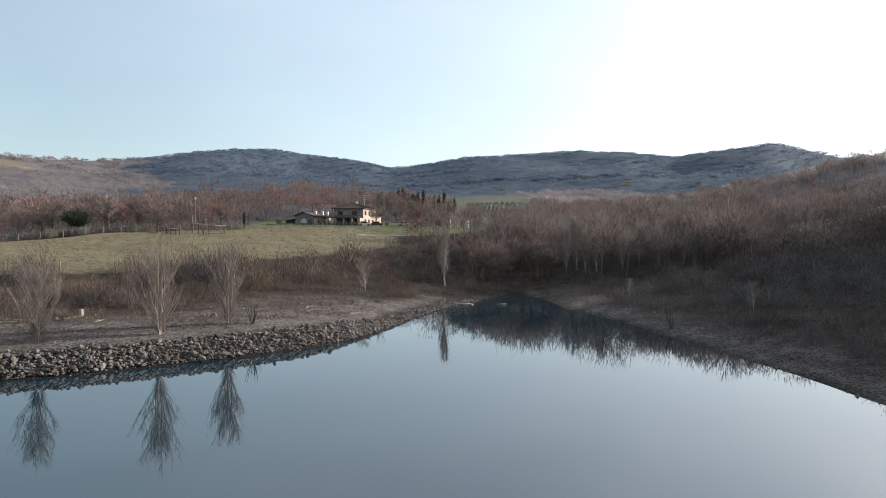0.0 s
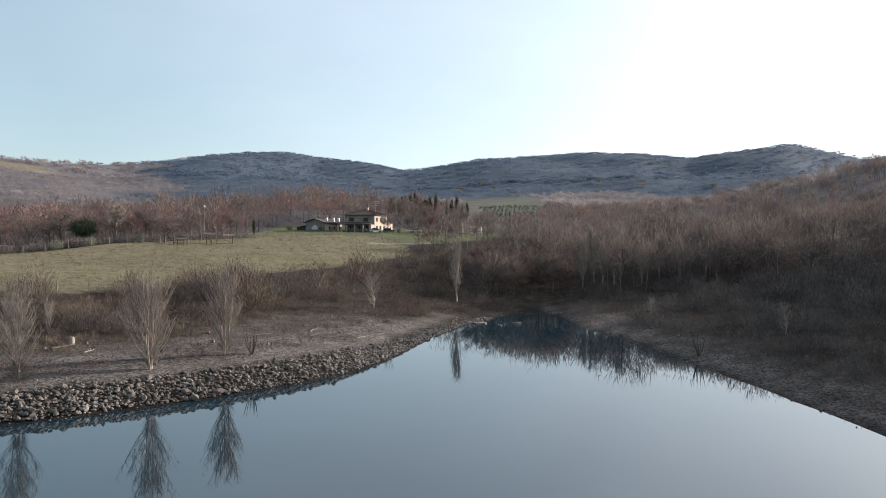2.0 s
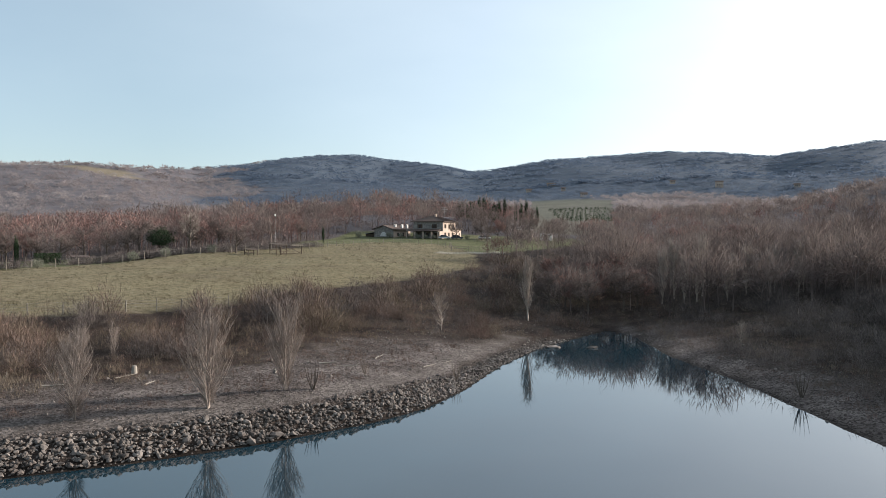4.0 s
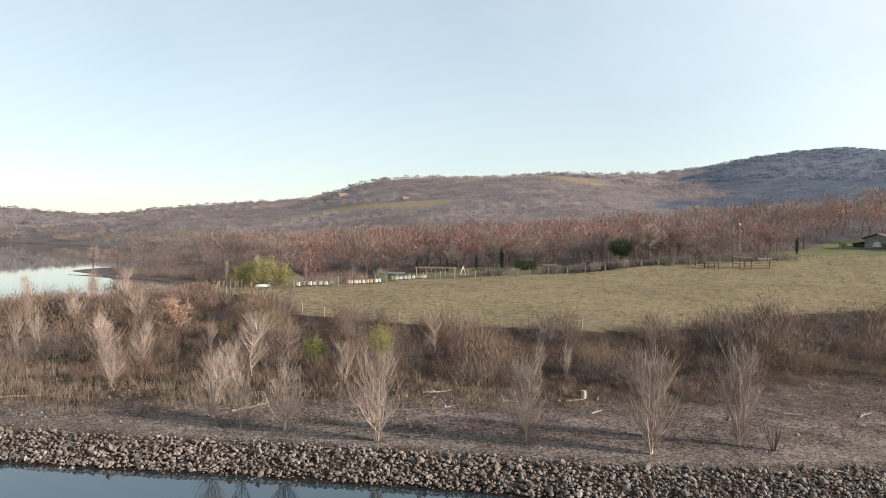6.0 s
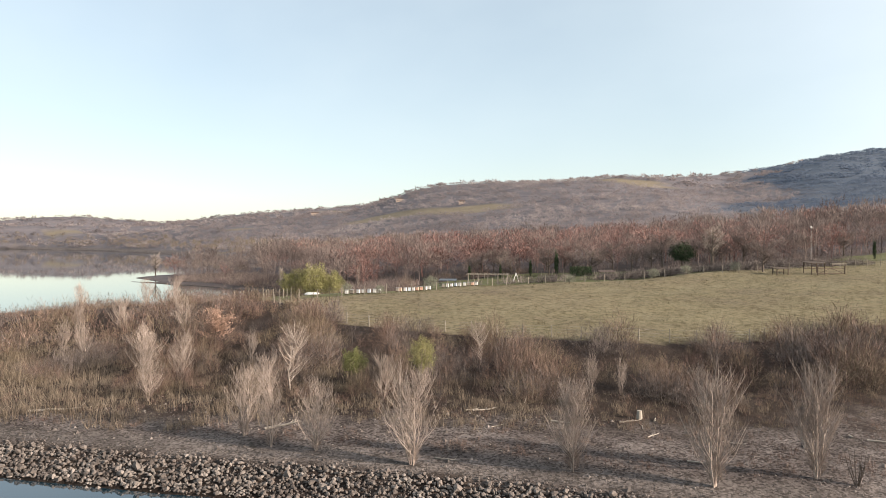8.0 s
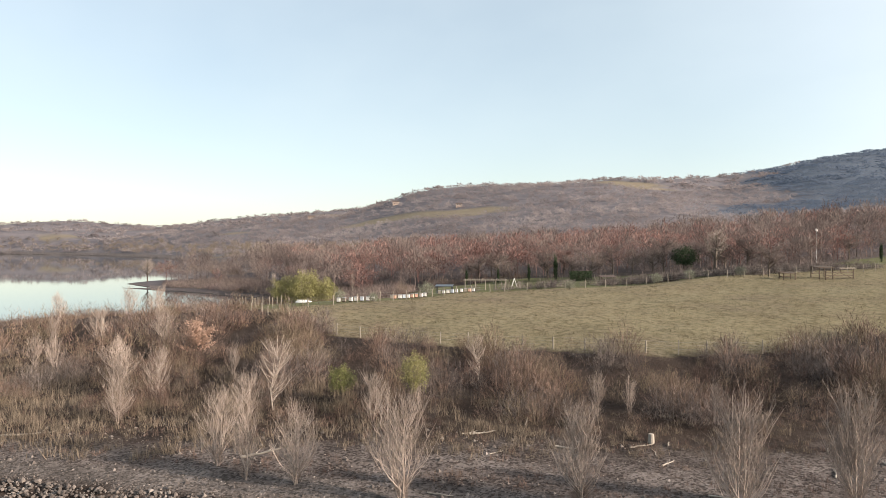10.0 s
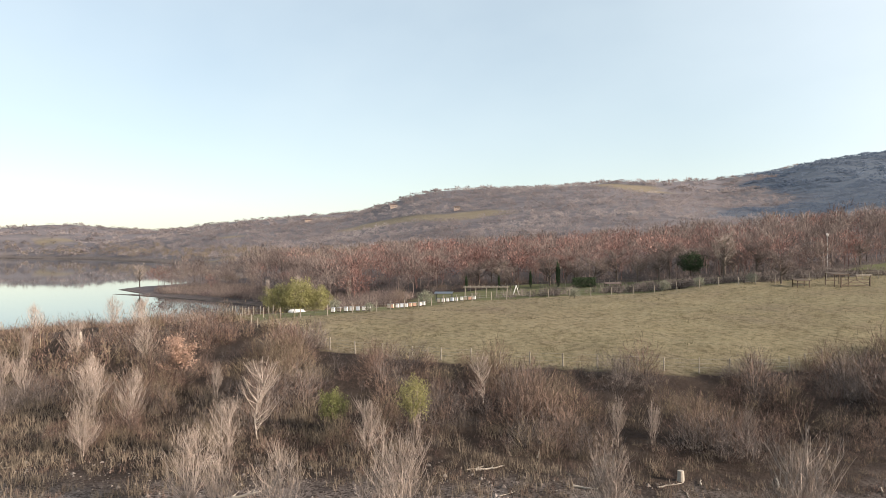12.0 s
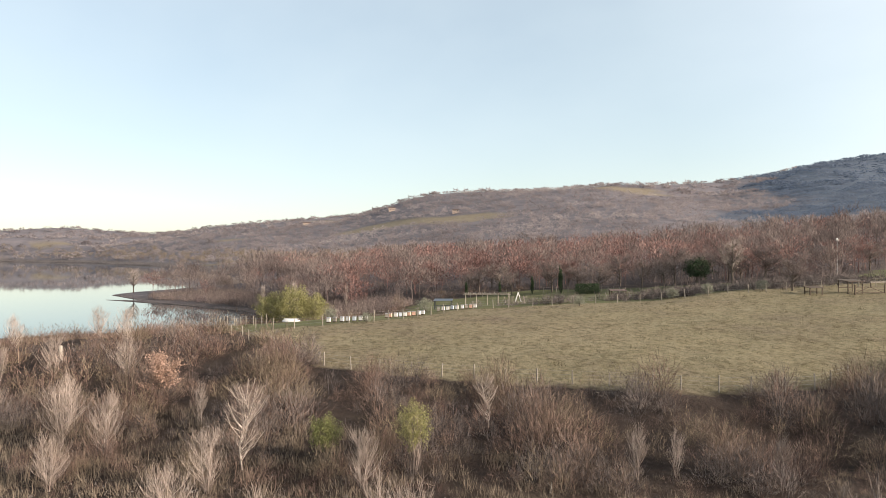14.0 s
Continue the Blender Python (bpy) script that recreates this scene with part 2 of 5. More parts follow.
# ---- mesh helpers ----
def mesh_of(name, verts, faces, material, smooth_faces=False):
    """A mesh from arrays of places and of triangles or quads."""
    verts, faces = np.ascontiguousarray(verts, np.float32), np.ascontiguousarray(faces, np.int32)
    me = bpy.data.meshes.new(name)
    k, c = faces.shape
    me.vertices.add(len(verts)), me.loops.add(k * c), me.polygons.add(k)
    me.vertices.foreach_set("co", verts.ravel())
    me.loops.foreach_set("vertex_index", faces.ravel())
    me.polygons.foreach_set("loop_start", np.arange(0, k * c, c, dtype=np.int32))
    me.polygons.foreach_set("use_smooth", np.full(k, smooth_faces))
    me.update(calc_edges=True)
    me.materials.append(material)
    return me


def part(name, bm, material, parent=None, label=""):
    """Links a bmesh, or a ready mesh, as one object under a thing or a part."""
    if isinstance(bm, bmesh.types.BMesh):
        me = bpy.data.meshes.new(name)
        bm.to_mesh(me)
        bm.free()
        me.materials.append(material)
    else:
        me = bm
    ob = new(name, me)
    ob.parent = parent
    return tagged(ob, label) if label else ob


def box(bm, x0, y0, z0, x1, y1, z1, bevel=0.0, m=None):
    made = bmesh.ops.create_cube(bm, size=1)["verts"]
    t = Matrix.Translation(((x0 + x1) / 2, (y0 + y1) / 2, (z0 + z1) / 2)) @ Matrix.Diagonal((x1 - x0, y1 - y0, z1 - z0, 1))
    bmesh.ops.transform(bm, matrix=(m @ t) if m else t, verts=made)
    if bevel:
        bmesh.ops.bevel(bm, geom=list({e for v in made for e in v.link_edges}), offset=bevel, segments=1, affect="EDGES")
    return bm


def boxed(*a, **k):
    return box(bmesh.new(), *a, **k)


def rod(bm, a, b, r0, r1=None, sides=6):
    a, b = Vector(a), Vector(b)
    made = bmesh.ops.create_cone(bm, cap_ends=True, segments=sides, radius1=r0, radius2=r0 if r1 is None else r1, depth=(b - a).length)["verts"]
    bmesh.ops.transform(bm, matrix=Matrix.Translation((a + b) / 2) @ (b - a).to_track_quat("Z", "Y").to_matrix().to_4x4(), verts=made)
    return bm


def join(pieces):
    """One pair of arrays from many."""
    vs, fs, k = [], [], 0
    for v, f in pieces:
        vs.append(v), fs.append(f + k)
        k += len(v)
    return np.concatenate(vs), np.concatenate(fs)


def tubes(lines, radii, sides=3):
    """Tapered tubes along lines (count, points, 3) with radii (count, points)."""
    lines, radii = np.asarray(lines, float), np.asarray(radii, float)
    n, p, _ = lines.shape
    way = lines[:, -1] - lines[:, 0]
    way /= np.linalg.norm(way, axis=1)[:, None] + 1e-9
    side = np.cross(way, np.where(np.abs(way[:, 2:3]) > 0.9, [[1.0, 0, 0]], [[0, 0, 1.0]]))
    side /= np.linalg.norm(side, axis=1)[:, None] + 1e-9
    other = np.cross(way, side)
    a = np.arange(sides) * 2 * np.pi / sides
    ring = side[:, None, :] * np.cos(a)[None, :, None] + other[:, None, :] * np.sin(a)[None, :, None]
    v = lines[:, :, None, :] + ring[:, None] * radii[:, :, None, None]
    i, j, s = np.meshgrid(np.arange(n), np.arange(p - 1), np.arange(sides), indexing="ij")
    at = lambda jj, ss: (i * p + jj) * sides + ss % sides
    q = np.stack([at(j, s), at(j, s + 1), at(j + 1, s + 1), at(j + 1, s)], -1).reshape(-1, 4)
    return v.reshape(-1, 3), np.concatenate([q[:, [0, 1, 2]], q[:, [0, 2, 3]]])


def slivers(base, tip, width, rng):
    """Thin pointed blades from base to tip."""
    way = tip - base
    side = np.cross(way, rng.normal(size=base.shape))
    side *= (width / (np.linalg.norm(side, axis=1) + 1e-9))[:, None]
    v = np.stack([base - side / 2, base + side / 2, tip], 1).reshape(-1, 3)
    return v, np.arange(len(v)).reshape(-1, 3)


def leaves(places, size, rng):
    """Small four-cornered leaves, turned every way."""
    n = len(places)
    a, b = rng.normal(size=(n, 3)), rng.normal(size=(n, 3))
    a /= np.linalg.norm(a, axis=1)[:, None]
    b -= a * (a * b).sum(1)[:, None]
    b /= np.linalg.norm(b, axis=1)[:, None]
    s = (size * rng.uniform(0.6, 1.3, n))[:, None]
    v = np.stack([places - a * s, places - b * s * 0.55, places + a * s, places + b * s * 0.55], 1).reshape(-1, 3)
    q = np.arange(len(v)).reshape(-1, 4)
    return v, np.concatenate([q[:, [0, 1, 2]], q[:, [0, 2, 3]]])


def scatter(templates, places, turn, scale, rng, tall=None):
    """Copies of template arrays, joined into one pair of arrays."""
    pick = rng.randint(len(templates), size=len(places))
    out = []
    tall = scale if tall is None else tall
    for k, (v, f) in enumerate(templates):
        at = np.where(pick == k)[0]
        if not len(at):
            continue
        c, s = np.cos(turn[at])[:, None], np.sin(turn[at])[:, None]
        x, y = v[None, :, 0] * scale[at][:, None], v[None, :, 1] * scale[at][:, None]
        w = np.stack([x * c - y * s, x * s + y * c, v[None, :, 2] * tall[at][:, None] + 0 * x], -1) + places[at][:, None, :]
        g = f[None] + (np.arange(len(at)) * len(v))[:, None, None]
        out.append((w.reshape(-1, 3), g.reshape(-1, 3)))
    return join(out)


def inside(poly, x, y):
    poly, hit = np.asarray(poly, float), np.zeros(np.shape(x), bool)
    for a, b in zip(poly, np.roll(poly, -1, 0)):
        hit ^= ((a[1] > y) != (b[1] > y)) & (x < a[0] + (y - a[1]) / (b[1] - a[1] + 1e-9) * (b[0] - a[0]))
    return hit


# ---- the lie of the land ----
SHORE = np.array([(34, -40), (27, 5), (23.2, 30), (22.6, 40), (21.3, 50), (20, 58), (18.2, 70), (15, 82), (13.5, 97), (11, 102), (5.6, 93), (1, 84.2),
    (-2.4, 74.3), (-4.9, 64), (-7.3, 57), (-10.3, 52.6), (-15.6, 47.3), (-21, 43.1), (-26.5, 39.8), (-36, 33.3), (-45, 26.6), (-53, 21),
    (-72, 10), (-105, -2), (-135, 0), (-150, 16), (-156, 46), (-153, 66), (-149, 84), (-147, 99), (-165, 105), (-190, 107), (-225, 102), (-268, 92),
    (-250, 101), (-292, 103), (-304, 128), (-300, 170), (-420, 222), (-600, 258), (-790, 296), (-1117, 308), (-1400, 240), (-1900, -300), (-900, -900), (300, -700)], float)


def shore_distance(x, y):
    """Signed distance to the lake's edge, positive on land."""
    x, y = np.asarray(x, float), np.asarray(y, float)
    best, inside = np.full(x.shape, 1e9), np.zeros(x.shape, bool)
    for a, b in zip(SHORE, np.roll(SHORE, -1, 0)):
        e = b - a
        k = np.clip(((x - a[0]) * e[0] + (y - a[1]) * e[1]) / (e @ e), 0, 1)
        best = np.minimum(best, np.hypot(x - a[0] - k * e[0], y - a[1] - k * e[1]))
        cross = (a[1] > y) != (b[1] > y)
        inside ^= cross & (x < a[0] + (y - a[1]) / (e[1] if e[1] else 1e-9) * e[0])
    return np.where(inside, -best, best)


RIDGE_AZ = [-180, -110, -81, -74, -70, -62, -55, -52.6, -49, -43, -34, -26, -19.6, -13.7, -4.4, 5.4, 14.4, 18.7, 25.5, 30, 40, 60, 110, 180]
RIDGE_EL = [1.78, 1.28, 1.13, 1.13, 1.28, 2.08, 2.78, 3.38, 4.08, 4.58, 5.03, 4.73, 5.88, 6.23, 5.08, 6.13, 6.23, 5.68, 6.33, 4.98, 4.78, 3.78, 2.78, 1.78]


def smooth(a, b, v):
    k = np.clip((v - a) / (b - a), 0, 1)
    return k * k * (3 - 2 * k)


def wave(x, y, size, seed):
    """Cheap rolling noise between -1 and 1."""
    r = np.random.RandomState(seed)
    out = 0
    for i in range(6):
        a, k = r.uniform(0, 6.283), 6.283 / size * r.uniform(0.6, 1.6)
        out = out + np.sin((x * np.cos(a) + y * np.sin(a)) * k + r.uniform(0, 6.283))
    return out / 3.2


def height(x, y):
    x, y = np.asarray(x, float), np.asarray(y, float)
    d = shore_distance(x, y)
    bank = np.interp(d, [-40, -6, 0, 3.0, 6, 20, 40, 62, 76, 90, 125, 170, 300, 600], [-6, -1.6, 0, 1.3, 1.6, 1.8, 4.2, 5.6, 6.1, 7.2, 9.2, 11.5, 20, 32])
    right = smooth(8, 24, x - 0.05 * (y - 60)) * smooth(260, 120, y)
    soft = np.interp(d, [-40, -6, 0, 7, 20, 45, 90, 200], [-6, -1.6, 0, 1.0, 2.4, 4.6, 8, 14])
    z = bank * (1 - right) + soft * right
    gentle = smooth(56, 70, y) * smooth(125, 100, y) * (1 - right)
    z = np.where(d > 0, z - gentle * (z - np.interp(d, [0, 4, 10, 20, 40], [0, 0.55, 1.3, 2.0, 4.2])) * smooth(40, 20, d), z)
    spit = smooth(-150, -185, x) * smooth(60, 85, y) * smooth(150, 118, y)
    z = z * (1 - spit) + np.interp(d, [-40, -6, 0, 3, 15, 40], [-6, -1.6, 0, 0.5, 1.1, 1.6]) * spit
    dome = np.exp(-((x + 45) / 55) ** 2 - ((y - 165) / 62) ** 2)
    z = z + 2.2 * dome * smooth(25, 50, d)
    z = z + 1.4 * np.exp(-((x + 12) / 45) ** 2 - ((y - 218) / 40) ** 2)
    z = z + 1.0 * np.exp(-((x + 106) / 30) ** 2 - ((y - 92) / 38) ** 2)
    z = z - 2.0 * np.exp(-((x + 33) / 5) ** 2 - ((y - 73) / 4.5) ** 2)
    z = z + np.exp(-((x - 115) / 45) ** 2 - ((y - 145) / 45) ** 2) * 4 * smooth(8, 50, d)
    # hill mostly out of view, added so the right bank lies in its shade
    z = z + np.exp(-((x - 185) / 55) ** 2 - ((y - 125) / 60) ** 2) * 50 * smooth(10, 80, d)
    z = z + np.exp(-((x - 300) / 110) ** 2 - ((y - 420) / 190) ** 2) * 34
    z = z + np.exp(-((x + 60) / 70) ** 2 - ((y - 330) / 60) ** 2) * 7
    az, r = np.degrees(np.arctan2(x, y)), np.hypot(x, y)
    el = np.interp(az, RIDGE_AZ, RIDGE_EL)
    far = np.interp(az, [-90, -60, -50, -30, -22, -15, 40], [2600, 2000, 1500, 1500, 2100, 2300, 2300])
    top = 12 + far * np.tan(np.radians(el))
    rise = smooth(0, 1, (r - 420) / (far - 420)) ** 1.25
    hills = (top - z) * rise * smooth(10, 120, d)
    hills = hills + rise * smooth(1, 0.8, rise) * wave(x, y, 420, 3) * 16 * smooth(10, 150, d)
    past = smooth(0, 900, r - far)
    z = z + hills * (1 - 0.35 * past)
    z = z + smooth(6, 20, d) * (wave(x, y, 31, 5) * 0.16 + wave(x, y, 9, 6) * 0.06)
    return z


MEADOW = [(-97, 64), (-72, 60), (-55, 69), (-41, 77), (-35, 90), (-34, 102), (-28, 113), (-21, 126), (-14, 140), (-10, 150), (-11, 165), (-13, 178), (-20, 196),
          (-40, 208), (-58, 188), (-63, 160), (-69, 146), (-81, 129), (-91, 122), (-98, 112), (-99, 102), (-96, 91), (-93, 80), (-97, 70)]
GARDEN = [(-116, 62), (-97, 64), (-97, 70), (-93, 80), (-96, 91), (-99, 102), (-98, 112), (-91, 122), (-81, 129), (-69, 146), (-66, 165), (-98, 168), (-132, 160), (-138, 128), (-122, 96)]
YARD = [(-64, 186), (-58, 188), (-40, 208), (-20, 196), (-13, 178), (0, 190), (22, 232), (18, 268), (-66, 268)]
SIDE_FIELD = [(62, 150), (105, 140), (130, 190), (75, 188)]


def fields(x, y):
    """Open farmland in the valley."""
    az, r = np.degrees(np.arctan2(x, y)), np.hypot(x, y)
    valley = (az > 0.5) & (az < 7) & (r > 290) & (r < 1000)
    slopes = (wave(x, y, 500, 21) + wave(x, y, 230, 22) > 1.25) & (r > 700) & (r < 1500) & (az < -24)
    shore_field = (az < -79) & (az > -100) & (r > 900) & (r < 1350)
    return valley | slopes | shore_field | inside(SIDE_FIELD, x, y)


def far_hazy_woods(x, y):
    """Where the dark woods stand on the far hills, coloured blue for haze, from 0 to 1."""
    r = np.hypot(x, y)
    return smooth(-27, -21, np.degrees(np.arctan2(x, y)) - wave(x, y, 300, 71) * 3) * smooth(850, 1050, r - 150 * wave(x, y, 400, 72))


# ---- ground ----
def axis(lo, hi, end_lo, end_hi, step, grow):
    mid = np.arange(lo, hi + step, step)
    up, down, s = [mid[-1]], [mid[0]], step
    while up[-1] < end_hi or down[-1] > end_lo:
        s *= grow
        up.append(up[-1] + s), down.append(down[-1] - s)
    up, down = np.array(up[1:]), np.array(down[1:])
    return np.concatenate([np.clip(down, end_lo, None)[down > end_lo - 300][::-1], mid, np.clip(up, None, end_hi)[up < end_hi + 300]])


GRID_X, GRID_Y = axis(-62, 34, -4300, 4300, 1.1, 1.034), axis(14, 112, -2500, 4500, 1.1, 1.034)
GRID_Z = height(*np.meshgrid(GRID_X, GRID_Y, indexing="ij"))


def sheet_height(x, y):
    """Height of the ground sheet itself, between its grid's corners."""
    i = np.clip(np.searchsorted(GRID_X, x) - 1, 0, len(GRID_X) - 2)
    j = np.clip(np.searchsorted(GRID_Y, y) - 1, 0, len(GRID_Y) - 2)
    u = (x - GRID_X[i]) / (GRID_X[i + 1] - GRID_X[i])
    v = (y - GRID_Y[j]) / (GRID_Y[j + 1] - GRID_Y[j])
    return (GRID_Z[i, j] * (1 - u) + GRID_Z[i + 1, j] * u) * (1 - v) + (GRID_Z[i, j + 1] * (1 - u) + GRID_Z[i + 1, j + 1] * u) * v


def build_ground():
    x, y = np.meshgrid(GRID_X, GRID_Y, indexing="ij")
    z, d = GRID_Z, shore_distance(x, y)
    nx, ny = x.shape
    i, j = np.meshgrid(np.arange(nx - 1), np.arange(ny - 1), indexing="ij")
    a = i * ny + j
    quads = np.stack([a, a + ny, a + ny + 1, a + 1], -1).reshape(-1, 4)
    me = mesh_of("ground", np.stack([x, y, z], -1).reshape(-1, 3), quads, M_GROUND, True)
    r = np.hypot(x, y)
    ragged = wave(x, y, 6, 31) * 1.5 + wave(x, y, 2.3, 32)
    meadow, garden = inside(MEADOW, x, y), inside(GARDEN, x, y) | inside(YARD, x, y)
    right = smooth(8, 24, x - 0.05 * (y - 60))
    edge = np.interp(x, [-80, -55, -45, -20, 0, 20, 30], [6, 8, 12, 15, 5, 5, 5])
    edge = edge * (1 - 0.9 * smooth(78, 92, y) * (x < 16))
    zones = dict(
        grass=np.maximum(meadow, 0.75 * (fields(x, y) & (((r > 600) & (x < 0)) | inside(SIDE_FIELD, x, y)))),
        lawn=np.maximum(np.maximum(garden, 0.22 * meadow * smooth(-95, -50, x + wave(x, y, 40, 33) * 14)), 0.5 * (fields(x, y) & (r > 250) & (x > 0))),
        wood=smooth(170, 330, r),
        hazy=far_hazy_woods(x, y),
        # gravel fades under the stone bank, so dark floor paints the shade between stones
        gravel=np.where(r < 500, smooth(edge + 5, edge - 3, d + ragged), smooth(30, 20, d)) * (1 - 0.85 * smooth(3.3, 2.6, d + 0.2 * ragged) * (x < 12) * (x > -80)),
        wet=smooth(0.9, 0.2, d) * 0.95,
        track=0.07 * smooth(2.9, 3.4, d) * smooth(6.2, 4.6, d + 0.4 * ragged) * (x < 8) * (x > -90) * (y < 90) + np.exp(-((y - 186 - 0.35 * (x + 10) - 6 * np.sin(x * 0.08)) / 1.6) ** 4) * (x > -22) * (x < -5) * 0.6)
    for name, v in zones.items():
        me.attributes.new(name, "FLOAT", "POINT").data.foreach_set("value", np.asarray(v, np.float32).ravel())
    return tagged(new("ground", me), "gravelly lake shore, green meadow and wooded winter hills", "ground", kind="structure")


build_ground()
water = new("water", mesh_of("water", [(-2600, -1200, 0), (500, -1200, 0), (500, 420, 0), (-2600, 420, 0)], [(0, 1, 2, 3)], M_WATER))
tagged(water, "calm blue reservoir water mirroring the sky", "water", kind="structure")


# ---- plants: templates ----
def shrub_arrays(rng, h, spread, stems, twigs, width=0.035, upright=0.5):
    """A many-stemmed bare shrub: a mound of fine shoots that rise and part from a few stems."""
    a, lean = rng.uniform(0, 6.283, stems), rng.uniform(0.1, 1.0, stems) * spread
    top = np.stack([np.cos(a) * lean, np.sin(a) * lean, h * rng.uniform(0.6, 1.05, stems) * (1 - (1 - upright) * 0.4 * (lean / spread) ** 2)], 1)
    root = np.stack([np.cos(a), np.sin(a), 0 * a], 1) * 0.12 * spread
    mid = root * 0.5 + top * 0.5 + np.stack([np.cos(a), np.sin(a), 0.5 + 0 * a], 1) * 0.1 * spread
    w = tubes(np.stack([root, mid * 0.65 + top * 0.35], 1), np.tile([width * 0.7, width * 0.15], (stems, 1))) if stems < 8 else tubes(np.stack([root, mid, top], 1), np.tile([width, width * 0.7, width * 0.15], (stems, 1)))
    g = rng.normal(size=(twigs, 3))
    g /= np.linalg.norm(g, axis=1)[:, None]
    g[:, 2] = np.abs(g[:, 2])
    lump = 1 + 0.2 * np.sin(np.arctan2(g[:, 1], g[:, 0]) * 3 + rng.uniform(0, 6))
    at = g * (rng.uniform(0.25, 1, twigs) ** 0.6 * lump)[:, None] * [spread * 0.9, spread * 0.9, h * 0.72]
    way = g * [0.55, 0.55, 0.2] + [0, 0, 0.3 + 0.4 * upright] + rng.normal(size=(twigs, 3)) * 0.3
    return join([w, slivers(at, at + way * (h * rng.uniform(0.09, 0.22, twigs))[:, None], np.full(twigs, width * 0.8), rng)])


def dome_arrays(rng, crown, h, count, width, length):
    """A far tree: a rounded, ragged crown of loose sprays that point outwards."""
    g = rng.normal(size=(count, 3))
    g[:, 2] = np.abs(g[:, 2]) * 1.1 - 0.15
    g /= np.linalg.norm(g, axis=1)[:, None]
    at = g * rng.uniform(0.35, 0.95, (count, 1)) * [crown, crown, h * 0.55] + [0, 0, h * 0.4]
    way = g + rng.normal(size=g.shape) * 0.45
    return slivers(at, at + way * (length * rng.uniform(0.6, 1.3, count))[:, None], np.full(count, width), rng)


def wood_arrays(rng, h, crown, twigs, width, length, limbs=5):
    """A tree of the woods: trunk, limbs, and a rounded crown of loose twigs or leaf sprays in several lobes."""
    r0 = h * 0.011
    trunk = np.array([[(0, 0, -0.4), (rng.normal() * 0.3, rng.normal() * 0.3, h * 0.4), (rng.normal() * 0.5, rng.normal() * 0.5, h * 0.8)]])
    a, u = np.arange(limbs) * 6.283 / limbs + rng.uniform(-0.4, 0.4, limbs), rng.uniform(0.2, 0.5, limbs)
    base = np.stack([0 * a, 0 * a, u * h], 1)
    tip = base + np.stack([np.cos(a) * crown * 0.7, np.sin(a) * crown * 0.7, h * rng.uniform(0.18, 0.34, limbs)], 1)
    wood = [tubes(trunk, [[r0 * 1.1, r0 * 0.7, 0.03]], 3), tubes(np.stack([base, tip], 1), np.tile([r0 * 0.4, 0.02], (limbs, 1)))]
    lobes = np.concatenate([tip * [0.8, 0.8, 1], [[0, 0, h * 0.74]]])
    k = rng.randint(len(lobes), size=twigs)
    g = rng.normal(size=(twigs, 3))
    g /= np.linalg.norm(g, axis=1)[:, None]
    at = lobes[k] + g * (rng.uniform(0.15, 1, twigs) ** 0.5)[:, None] * [crown * 0.5, crown * 0.5, h * 0.2]
    at[:, 2] = np.maximum(at[:, 2], h * 0.1)
    out = at - [0, 0, h * 0.4]
    out /= np.linalg.norm(out, axis=1)[:, None] + 1e-9
    way = out * 0.75 + [0, 0, 0.25] + rng.normal(size=(twigs, 3)) * 0.35
    return join(wood + [slivers(at, at + way * (length * rng.uniform(0.6, 1.3, twigs))[:, None], np.full(twigs, width), rng)])


